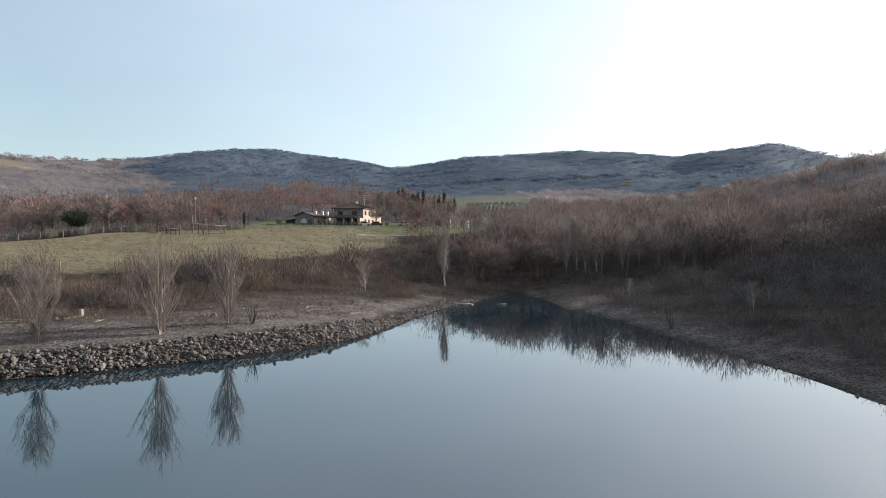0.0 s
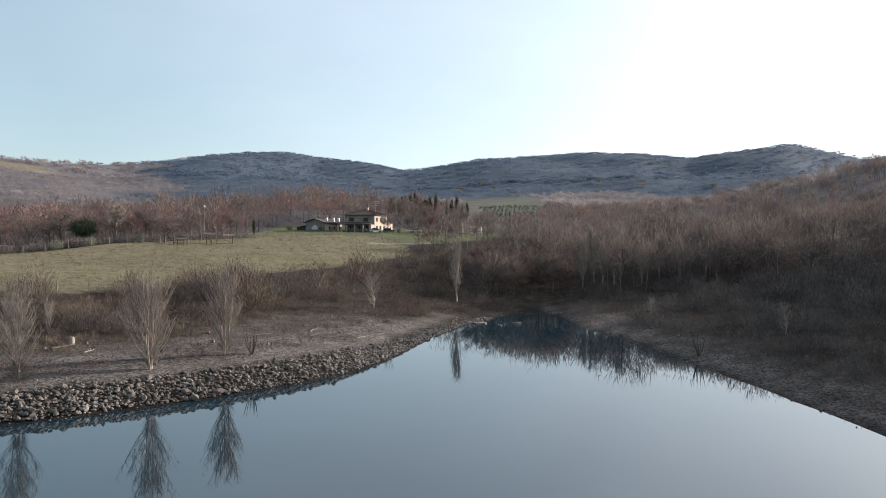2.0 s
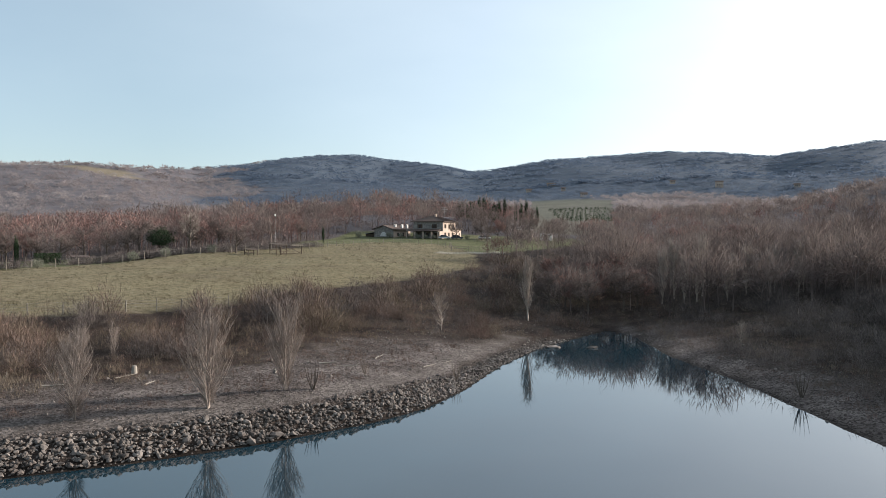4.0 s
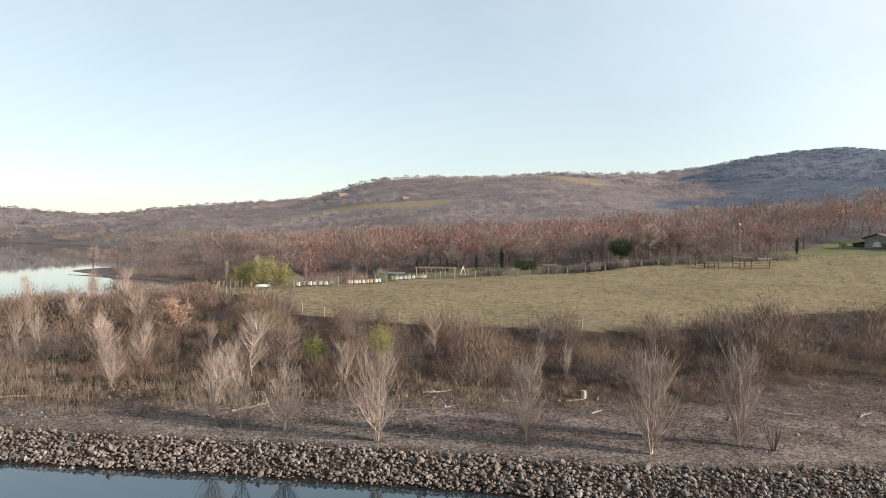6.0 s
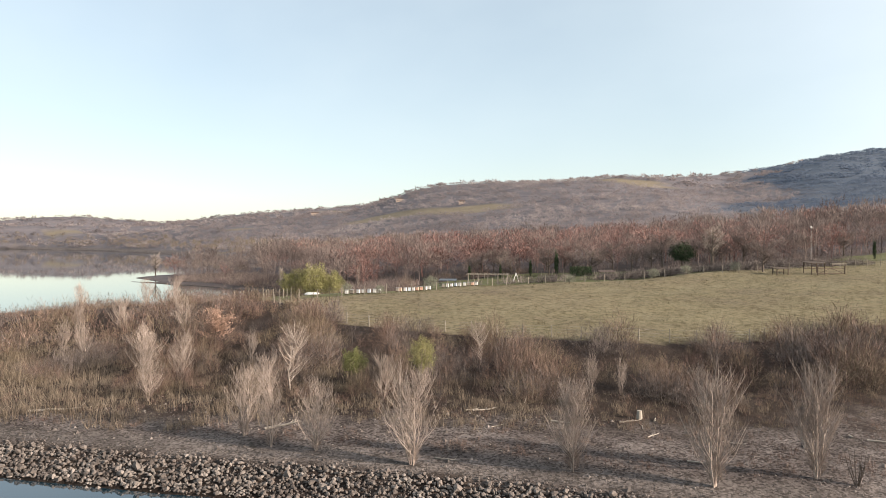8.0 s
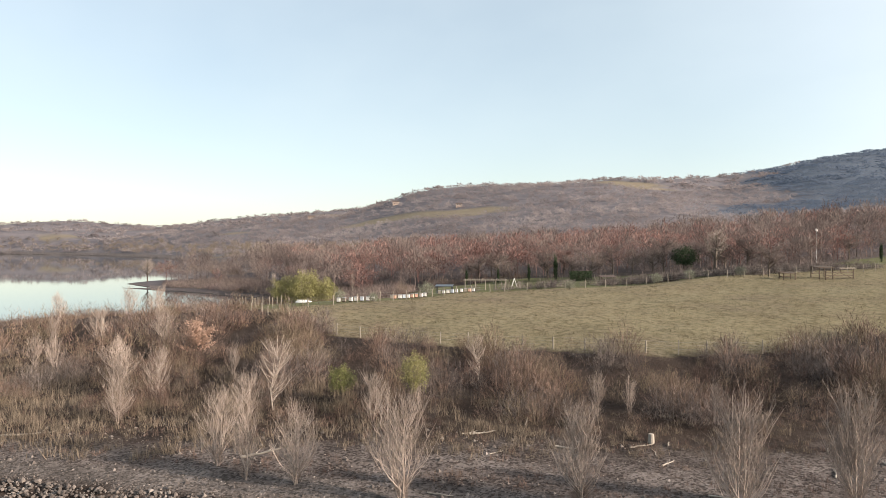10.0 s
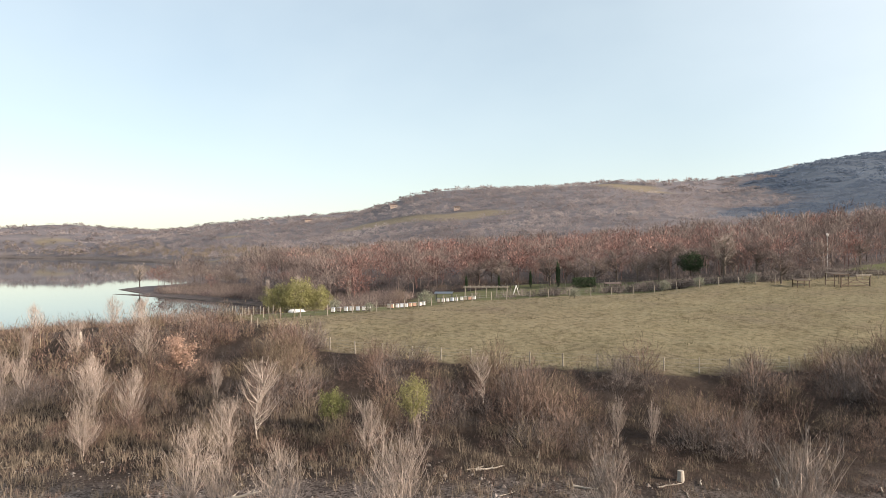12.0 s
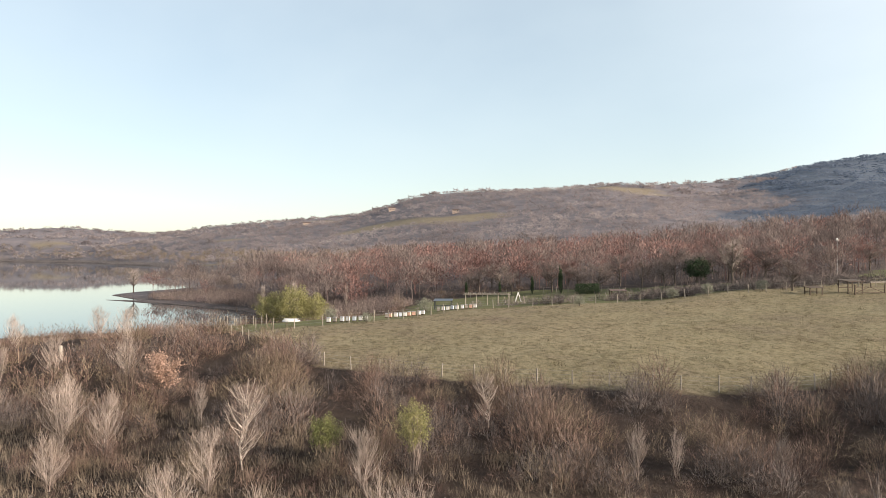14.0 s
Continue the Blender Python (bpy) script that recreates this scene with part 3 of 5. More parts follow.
def tree_arrays(rng, h, crown, limbs, twigs, leaf=0, width=0.12, sides=4, low=0.3, columnar=False, thin=1.0):
    """Wood and crown of a bare or leafy tree."""
    bend = rng.normal(size=(1, 4, 3)) * [0.25, 0.25, 0] * (np.arange(4) / 3)[None, :, None]
    trunk = np.stack([np.zeros(4), np.zeros(4), np.linspace(-0.3, h * 0.85, 4)], 1)[None] + bend
    r0 = h * 0.018 * thin
    pieces = [tubes(trunk, [[r0 * 1.3, r0, r0 * 0.6, r0 * 0.1]], sides + 1)]
    a, u = rng.uniform(0, 6.283, limbs), np.sort(rng.uniform(low, 0.8, limbs))
    base = np.stack([np.interp(u * h * 0.85, trunk[0, :, 2], trunk[0, :, c]) for c in range(3)], 1)
    reach = crown * rng.uniform(0.6, 1.05, limbs) * (1 - 0.45 * u) * (0.45 if columnar else 1)
    tip = base + np.stack([np.cos(a) * reach, np.sin(a) * reach, h * rng.uniform(0.16, 0.36, limbs) * (1.5 if columnar else 1) * (1.1 - 0.4 * u)], 1)
    tip[:, 2] = np.minimum(tip[:, 2], h * rng.uniform(0.9, 1.0, limbs))
    mid = base * 0.5 + tip * 0.5 + np.stack([np.cos(a), np.sin(a), -0.4 + 0 * a], 1) * reach[:, None] * 0.12
    pieces.append(tubes(np.stack([base, mid, tip], 1), np.stack([r0 * (0.6 - 0.35 * u), r0 * 0.28 + 0 * u, 0.02 * thin + 0 * u], 1), sides - 1))
    b0, b1 = np.concatenate([mid, base * 0.25 + mid * 0.75, trunk[:, 2]]), np.concatenate([tip, mid * 0.4 + tip * 0.6, trunk[:, 3]])
    k, v = rng.randint(len(b0), size=twigs), rng.uniform(0, 1, twigs)[:, None]
    at = b0[k] + (b1[k] - b0[k]) * v
    way = rng.normal(size=(twigs, 3)) * [0.75, 0.75, 0.45] + [0, 0, 0.5 if not columnar else 1.1]
    end = at + way * crown * rng.uniform(0.12, 0.34, twigs)[:, None]
    fine = slivers(at, end, np.full(twigs, width), rng)
    crown_pieces = [fine]
    if leaf:
        q = rng.randint(twigs, size=leaf)
        crown_pieces.append(leaves(at[q] + (end[q] - at[q]) * rng.uniform(0.3, 1.1, leaf)[:, None] + rng.normal(size=(leaf, 3)) * 0.12, width * 2.2, rng))
    return join(pieces), join(crown_pieces)


rng = np.random.RandomState(11)


def on_ground(x, y, sink=0.05):
    return np.stack([x, y, sheet_height(x, y) - sink], -1)


def spread_points(x0, x1, y0, y1, count, keep):
    x, y = rng.uniform(x0, x1, count), rng.uniform(y0, y1, count)
    k = keep(x, y)
    return x[k], y[k]


def stuff(name, arrays, material, label, category):
    return tagged(new(name, mesh_of(name, *arrays, material)), label, category, kind="stuff")


# ---- rocks ----
def rock_arrays(seed, rough=0.36):
    g = np.random.RandomState(seed)
    bm = bmesh.new()
    bmesh.ops.create_icosphere(bm, subdivisions=1, radius=1)
    v = np.array([q.co[:] for q in bm.verts])
    f = np.array([[q.index for q in p.verts] for p in bm.faces])
    bm.free()
    v = v * g.uniform(1 - rough, 1 + rough, (len(v), 1)) * g.uniform(0.65, 1.1, 3)
    for _ in range(4):
        n = g.normal(size=3)
        n /= np.linalg.norm(n)
        k = np.maximum(v @ n - 0.5, 0)
        v = v - k[:, None] * n
    return v * [1, 1, 0.72], f


ROCKS = [rock_arrays(s) for s in range(7)]
PEBBLES = []
for seed in range(4):
    g = np.random.RandomState(seed)
    corner = np.array([(1, 0, 0), (-1, 0, 0), (0, 1, 0), (0, -1, 0), (0, 0, 0.8), (0, 0, -0.8)]) * g.uniform(0.6, 1.3, (6, 1))
    PEBBLES.append((corner, np.array([(0, 2, 4), (2, 1, 4), (1, 3, 4), (3, 0, 4), (2, 0, 5), (1, 2, 5), (3, 1, 5), (0, 3, 5)])))


def near_bank(x, y, lo, hi):
    d = shore_distance(x, y)
    return (d > lo) & (d < hi) & (x < 12) & (x - 0.2 * y < -2)


def build_rocks():
    x, y = spread_points(-72, 6, 6, 92, 290000, lambda x, y: near_bank(x, y, 0.1, 3.5) & (shore_distance(x, y) < np.interp(y, [0, 54, 68, 90], [3.0, 2.9, 2.0, 1.2]) + 0.5 * rng.normal(size=len(x))))
    x, y = x[:16500], y[:16500]
    d = shore_distance(x, y)
    size = rng.uniform(0.06, 0.17, len(x)) ** 1.0 * rng.choice([0.7, 1.0, 1.35], len(x)) * np.where(d > 2.9, 0.5, 1) * np.interp(y, [0, 60, 95], [1.05, 1, 0.8])
    size[rng.uniform(size=len(x)) < 0.04] *= 1.6
    p = on_ground(x, y, 0) + np.stack([0 * x, 0 * x, size * rng.uniform(0.1, 0.8, len(x))], -1)
    bank = tagged(new("stone_bank"), "steep lake edge of loose broken grey-brown stones", "stone bank", kind="structure")
    near = np.where((x > -40) & (x < -26) & (d > 0.1) & (d < 2.9))[0][:300]
    shared = [mesh_of("stone", v, f, M_ROCK) for v, f in ROCKS]
    for k in near:
        ob = new("stone", shared[k % len(shared)])
        ob.parent = bank
        ob.matrix_basis = Matrix.LocRotScale(p[k], Euler(rng.uniform(-0.7, 0.7, 3) + [0, 0, rng.uniform(0, 6)]), Vector((1.15, 1.15, 1.15)) * size[k])
    rest = np.setdiff1d(np.arange(len(x)), near)
    ob = stuff("loose_stones", scatter(ROCKS, p[rest], rng.uniform(0, 6.3, len(rest)), size[rest], rng), M_ROCK_FAR, "loose broken grey stones along the water's edge", "stones")
    x, y = spread_points(-62, 30, 14, 100, 120000, lambda x, y: (shore_distance(x, y) > -0.4) & (shore_distance(x, y) < np.where(x > 10, 9, 17)))
    x, y = x[:11000], y[:11000]
    s = rng.uniform(0.035, 0.11, len(x)) * (1 + (rng.uniform(size=len(x)) < 0.06))
    stuff("pebbles", scatter(PEBBLES, on_ground(x, y, 0.01), rng.uniform(0, 6.3, len(x)), s, rng), M_ROCK_FAR, "scattered pebbles on the gravel terrace", "pebbles")


build_rocks()


# ---- thickets and dry grass ----
def belt(x, y):
    """How thick the shrubs stand, from 0 to 1."""
    d = shore_distance(x, y)
    start = np.interp(x, [-190, -75, -50, -35, -20, 0], [4, 14, 17, 20, 20, 5]) * (1 - 0.6 * smooth(78, 92, y))
    left = (d > start) & (d < 62) & ~inside(MEADOW, x, y) & ~inside(GARDEN, x, y) & ~inside(YARD, x, y) & (x < 18) & (y < 200) & (x > -200)
    left &= ~((x < -155) & (y > 88))
    right = (x > 18) & (d > 4.5) & (d < 60) & (y > 20) & (y < 175)
    return left | right


def build_thickets():
    shapes = ((2.3, 1.3, 0.6), (1.8, 1.5, 0.3), (2.9, 1.05, 0.95), (1.5, 1.4, 0.2), (2.5, 1.5, 0.5), (2.6, 0.8, 1.0))
    fine = [shrub_arrays(np.random.RandomState(40 + k), h, w, 3, 230, 0.021, up) for k, (h, w, up) in enumerate(shapes)]
    coarse = [shrub_arrays(np.random.RandomState(60 + k), h, w, 2, 95, 0.04, up) for k, (h, w, up) in enumerate(shapes)]
    x, y = spread_points(-160, 62, -6, 176, 46000, belt)
    clump = np.clip(0.5 + 0.6 * wave(x, y, 10, 51) + 0.3 * wave(x, y, 4, 54), 0, 1)
    r = np.hypot(x + 8, y - 20)
    k = rng.uniform(size=len(x)) < (0.2 + 0.8 * clump) * np.interp(r, [40, 75, 120, 200], [1, 0.9, 0.6, 0.45])
    x, y, clump, r = x[k][:7600], y[k][:7600], clump[k][:7600], r[k][:7600]
    d = shore_distance(x, y)
    s = rng.uniform(0.65, 1.2, len(x)) * (0.4 + 1.05 * clump) * np.interp(d, [8, 18, 26, 45], [0.6, 0.75, 1.1, 1.0]) * (1 + 0.6 * np.exp(-((x + 25) / 7) ** 2 - ((y - 79) / 7) ** 2))
    s = s * np.where(x < -105, 0.75, 1) * (1 - 0.65 * np.exp(-((x + 34) / 4) ** 2 - ((y - 73) / 4) ** 2))
    wide = s * np.interp(r, [60, 150], [1.1, 1.4])
    near = (r < 78) & (x < 20)
    hue = wave(x, y, 14, 56) + 0.5 * wave(x, y, 5, 57) + rng.normal(size=len(x)) * 0.5
    grey, tawny = (hue > 0.45) | (x > 20), (hue < -0.6) & (x < 20)
    for sel, mat, name, label in ((~grey & ~tawny, M_RED_SHRUB, "russet_thicket", "dense leafless russet-brown thicket behind the gravel shore"), (grey, M_GREY_SHRUB, "grey_thicket", "leafless grey-mauve brushwood mounds in the thicket"), (tawny, M_TAWNY_SHRUB, "tawny_thicket", "tawny dry shrubs scattered through the thicket")):
        arr = join([scatter(kinds, on_ground(x[m], y[m]), rng.uniform(0, 6.3, m.sum()), wide[m], rng, s[m]) for m, kinds in ((near & sel, fine), (~near & sel, coarse))])
        stuff(name, arr, mat, label, "shrubs")
    # scrub along the upper fence
    p = np.array([(-97, 112), (-86, 126), (-76, 134), (-68, 144), (-58, 160), (-50, 178)], float)
    u = rng.uniform(0, 5, 520)
    i = u.astype(int)
    at = p[i] + (p[i + 1] - p[i]) * (u - i)[:, None] + np.stack([rng.uniform(-13, -0.8, 520), rng.uniform(0, 4, 520)], 1)
    size = rng.uniform(0.6, 1.25, 520) * (rng.uniform(size=520) < np.interp(u, [0, 1.5, 2.2, 5], [0.15, 0.3, 0.95, 0.95]))
    keep = size > 0
    bushy = [shrub_arrays(np.random.RandomState(80 + k), 2.1, 1.4, 3, 130, 0.085, 0.7) for k in range(3)]
    arr = scatter(bushy, on_ground(at[keep, 0], at[keep, 1]), rng.uniform(0, 6.3, keep.sum()), size[keep], rng)
    stuff("fence_scrub", arr, M_GREY_SHRUB, "low leafless scrub along the meadow's upper fence", "shrubs")
    # tall dry grass between the gravel and the thicket
    tuft = []
    for k in range(4):
        g = np.random.RandomState(70 + k)
        b = np.concatenate([g.normal(size=(30, 2)) * 0.3, np.zeros((30, 1))], 1)
        tuft.append(slivers(b, b + np.stack([g.normal(size=30) * 0.2, g.normal(size=30) * 0.2, g.uniform(0.4, 1.0, 30)], 1), np.full(30, 0.03), g))

    def reeds(x, y):
        d = shore_distance(x, y)
        lo = np.interp(x, [-190, -75, -50, -35, -20, 0, 10], [2, 5.5, 8, 11, 16, 8, 6])
        return (d > lo + wave(x, y, 7, 52) * 2) & (d < np.interp(x, [-75, -35, -20, 10], [30, 24, 26, 34])) & (x < 45) & ~inside(MEADOW, x, y)
    x, y = spread_points(-120, 45, -8, 130, 24000, reeds)
    keep = rng.uniform(size=len(x)) < np.interp(x, [-60, -35, -20, 20], [1, 0.6, 0.4, 0.5])
    x, y = x[keep][:7000], y[keep][:7000]
    s = rng.uniform(0.5, 1.15, len(x)) * np.interp(x, [-60, -35, -20], [1.1, 0.8, 0.6])
    stuff("dry_grass", scatter(tuft, on_ground(x, y), rng.uniform(0, 6.3, len(x)), s * 1.2, rng, s), M_STRAW, "tall straw-coloured dry grass beside the gravel", "grass")
    x, y = spread_points(-75, 30, 12, 110, 60000, lambda x, y: (shore_distance(x, y) > np.where(x > 12, 2.5, 6)) & (shore_distance(x, y) < 22))
    k = rng.uniform(size=len(x)) < np.clip(0.35 + 0.6 * wave(x, y, 6, 55), 0.05, 1)
    x, y = x[k][:3600], y[k][:3600]
    s = rng.uniform(0.25, 0.6, len(x))
    weed = [(v, f[::2]) for v, f in tuft]
    stuff("dead_weeds", scatter(weed, on_ground(x, y, 0.02), rng.uniform(0, 6.3, len(x)), s, rng, s), M_RED_SHRUB, "low dead reddish weeds on the gravel terrace", "weeds")
    x, y = spread_points(-100, -8, 58, 210, 30000, lambda x, y: inside(MEADOW, x, y))
    clump = rng.uniform(size=len(x)) < 0.45 + 0.5 * wave(x, y, 5, 53)
    x, y = x[clump], y[clump]
    s = rng.uniform(0.12, 0.34, len(x)) * (1 + 0.8 * (rng.uniform(size=len(x)) < 0.08))
    low = [(v * [1.3, 1.3, 1], f[::2]) for v, f in tuft]
    stuff("meadow_grass", scatter(low, on_ground(x, y), rng.uniform(0, 6.3, len(x)), s * 1.5, rng, s), M_TUFT, "rough tufted green-brown meadow grass", "grass")


build_thickets()


# ---- woods ----
def wooded(x, y):
    d = shore_distance(x, y)
    open_land = inside(MEADOW, x, y) | inside(GARDEN, x, y) | inside(YARD, x, y) | fields(x, y)
    near = (d < 62) & ~((x < -150) & (y > 112) & (d > 9)) & ~((x > 15) & (d > 30) & (y > 95)) & ~((x > 70) & (d > 40))
    lane = (x > -135) & (x < -60) & (y < 172) & (y > 100) & (x > -138 + (y - 128) * 0.5)
    return (d > 6) & ~open_land & ~near & ~lane & ~((x > -24) & (x < 20) & (y < 200) & (y > 120) & (x + 24 < (y - 120) * 0.3))


def build_woods():
    bare, brown, far_bare, far_brown = [], [], [], []
    for k in range(5):
        g = np.random.RandomState(100 + k)
        bare.append(wood_arrays(g, g.uniform(9.0, 13), g.uniform(3.8, 5.4), 330, 0.11, 1.15))
        brown.append(wood_arrays(g, g.uniform(9.0, 12.5), g.uniform(3.6, 5.0), 330, 0.24, 0.55))
        far_bare.append(wood_arrays(g, g.uniform(9.5, 14), g.uniform(3.8, 5.4), 120, 0.27, 1.3, 3))
        far_brown.append(wood_arrays(g, g.uniform(9.5, 13.5), g.uniform(3.6, 5.0), 120, 0.42, 0.8, 3))

    def seen(x, y):
        az, r = np.degrees(np.arctan2(x, y)), np.hypot(x, y)
        return (az > -88) & (az < 62) & (r > 100) & (r < 520) & wooded(x, y)
    x, y = spread_points(-520, 330, 20, 520, 21000, seen)
    r, az = np.hypot(x, y), np.degrees(np.arctan2(x, y))
    k = rng.uniform(size=len(x)) < np.interp(r, [150, 300, 520], [1, 0.75, 0.45])
    x, y, r, az = x[k][:3900], y[k][:3900], r[k][:3900], az[k][:3900]
    s = rng.uniform(0.55, 1.15, len(x)) * np.interp(az, [-75, -60, -8, 2, 30], [0.75, 1, 1, 0.75, 0.75])
    leafy = rng.uniform(size=len(x)) < np.clip(0.5 + 0.5 * wave(x, y, 60, 61), 0.08, 0.92) * np.interp(az, [-62, -55, -48, -20, 0, 40], [0.12, 0.6, 1.15, 0.8, 0.4, 0.2])
    p = on_ground(x, y, 0.2)
    for sel, kinds, far_kinds, name, mat, label in ((~leafy, bare, far_bare, "bare_woodland", M_BARE, "leafless grey-brown deciduous woodland"), (leafy, brown, far_brown, "russet_woodland", M_BROWN, "oak woodland still holding russet winter leaves")):
        both = [scatter(k, p[m], rng.uniform(0, 6.3, m.sum()), s[m] * 1.05, rng, s[m]) for k, m in ((kinds, sel & (r < 300)), (far_kinds, sel & (r >= 300)))]
        stuff(name, join(both), mat, label, "woodland")
    x, y = spread_points(-14, 72, 106, 152, 900, lambda x, y: (shore_distance(x, y) > 8) & (x > 3 + (y - 106) * 0.2) & ~inside(SIDE_FIELD, x, y))
    x, y = x[:150], y[:150]
    s = rng.uniform(0.65, 1.0, len(x)) * np.interp(shore_distance(x, y), [8, 14, 26], [0.65, 0.9, 1])
    stuff("inlet_woodland", scatter(bare, on_ground(x, y, 0.2), rng.uniform(0, 6.3, len(x)), s, rng, s), M_BARE, "leafless brown trees massed round the end of the inlet", "woodland")
    low = [shrub_arrays(np.random.RandomState(150 + k), 2.8, 2.0, 2, 55, 0.12, 0.6) for k in range(3)]
    x, y = spread_points(-330, 120, 60, 330, 26000, lambda x, y: wooded(x, y) & (np.hypot(x, y) < 300) & (np.degrees(np.arctan2(x, y)) > -86))
    x, y = x[:2300], y[:2300]
    s = rng.uniform(0.6, 1.3, len(x))
    stuff("undergrowth", scatter(low, on_ground(x, y), rng.uniform(0, 6.3, len(x)), s, rng), M_BARE, "leafless undergrowth along the woodland edge", "shrubs")
    # the far hills
    clumps = [dome_arrays(np.random.RandomState(130 + k), 6.0, 8.0, 20, 1.9, 2.6) for k in range(5)]
    fine_clumps = [dome_arrays(np.random.RandomState(140 + k), 3.9, 8.5, 38, 0.65, 1.7) for k in range(6)]
    n = 30000
    az, r = np.radians(rng.uniform(-92, 50, n)), np.sqrt(rng.uniform(480 ** 2, 2700 ** 2, n))
    r = np.where(rng.uniform(size=n) < 0.35, rng.uniform(480, 1300, n), r)
    x, y = r * np.sin(az), r * np.cos(az)
    k = (shore_distance(x, y) > 24) & ~fields(x, y)
    x, y, r = x[k], y[k], r[k]
    s = rng.uniform(0.5, 1.25, len(x)) * np.interp(r, [500, 1500, 2700], [0.85, 0.95, 1.05])
    dark = far_hazy_woods(x, y) > 0.5
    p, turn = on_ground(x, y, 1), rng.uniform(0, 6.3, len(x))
    for sel, mat, name, label in ((~dark, M_HILL, "hill_woodland", "distant leafless woods covering the hills, mauve-grey with haze in the colour"), (dark, M_HAZY_WOOD, "hazy_hill_woodland", "distant woods covering the far hills, blue haze in their colour")):
        both = [scatter(k, p[m], turn[m], s[m] * (1.6 if mat is M_HAZY_WOOD else 1.15), rng, s[m] * (0.7 if mat is M_HAZY_WOOD else 0.9)) for k, m in ((fine_clumps, sel & (r < 1250)), (clumps, sel & (r >= 1250))) if m.any()]
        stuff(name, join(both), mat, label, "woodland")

    # tall trees along the crest
    az = np.radians(np.concatenate([rng.uniform(-16, -3.5, 60), rng.uniform(19, 29, 70), rng.uniform(-2, 16, 30)]))
    far = np.interp(np.degrees(az), [-22, -15, 40], [2100, 2300, 2300]) + rng.uniform(-40, 10, len(az))
    x, y = far * np.sin(az), far * np.cos(az)
    s = rng.uniform(0.8, 1.5, len(x))
    stuff("crest_trees", scatter(far_bare, on_ground(x, y), rng.uniform(0, 6.3, len(x)), s, rng, s), M_HAZY_WOOD, "scattered tall trees along the hill crest", "trees")
    # scrub on the spit
    x, y = spread_points(-262, -140, 96, 135, 2600, lambda x, y: (shore_distance(x, y) > 4.5) & (shore_distance(x, y) < 30))
    s = rng.uniform(0.5, 1.1, len(x))
    stuff("spit_scrub", scatter(low, on_ground(x, y), rng.uniform(0, 6.3, len(x)), s, rng), M_BARE, "low leafless scrub on the gravel spit", "shrubs")
    # pale trees along the far shore
    x, y = spread_points(-1500, -300, 150, 420, 9000, lambda x, y: (shore_distance(x, y) > 14) & (shore_distance(x, y) < 75))
    x, y = x[:260], y[:260]
    s = rng.uniform(0.5, 1.0, len(x))
    stuff("far_shore_trees", scatter(far_bare, on_ground(x, y), rng.uniform(0, 6.3, len(x)), s * 1.2, rng, s), M_STRAW, "pale rounded leafless trees along the far shore", "trees")
    # olive rows in the valley
    x, y = np.meshgrid(np.linspace(26, 85, 17), np.linspace(470, 760, 7))
    x, y = x.ravel() + rng.normal(size=x.size) * 0.6, y.ravel()
    puff = [leaves(np.random.RandomState(k).normal(size=(40, 3)) * [1.1, 1.1, 0.9] + [0, 0, 2], np.full(40, 0.6), np.random.RandomState(k)) for k in range(3)]
    stuff("olive_grove", scatter(puff, on_ground(x, y), rng.uniform(0, 6.3, len(x)), np.full(len(x), 0.75), rng), M_GREEN, "rows of dark green olive trees in the valley", "olive grove")


build_woods()


# ---- young trees of the shore ----
def plant(name, wood, crown, wood_mat, crown_mat, label, category, crown_name="crown"):
    """A thing with a trunk and a crown, standing at the origin; returns its root."""
    root = tagged(new(name), label, category)
    part("trunk", mesh_of("trunk", *wood, wood_mat), None, root)
    part(crown_name, mesh_of(crown_name, *crown, crown_mat), None, root)
    return root


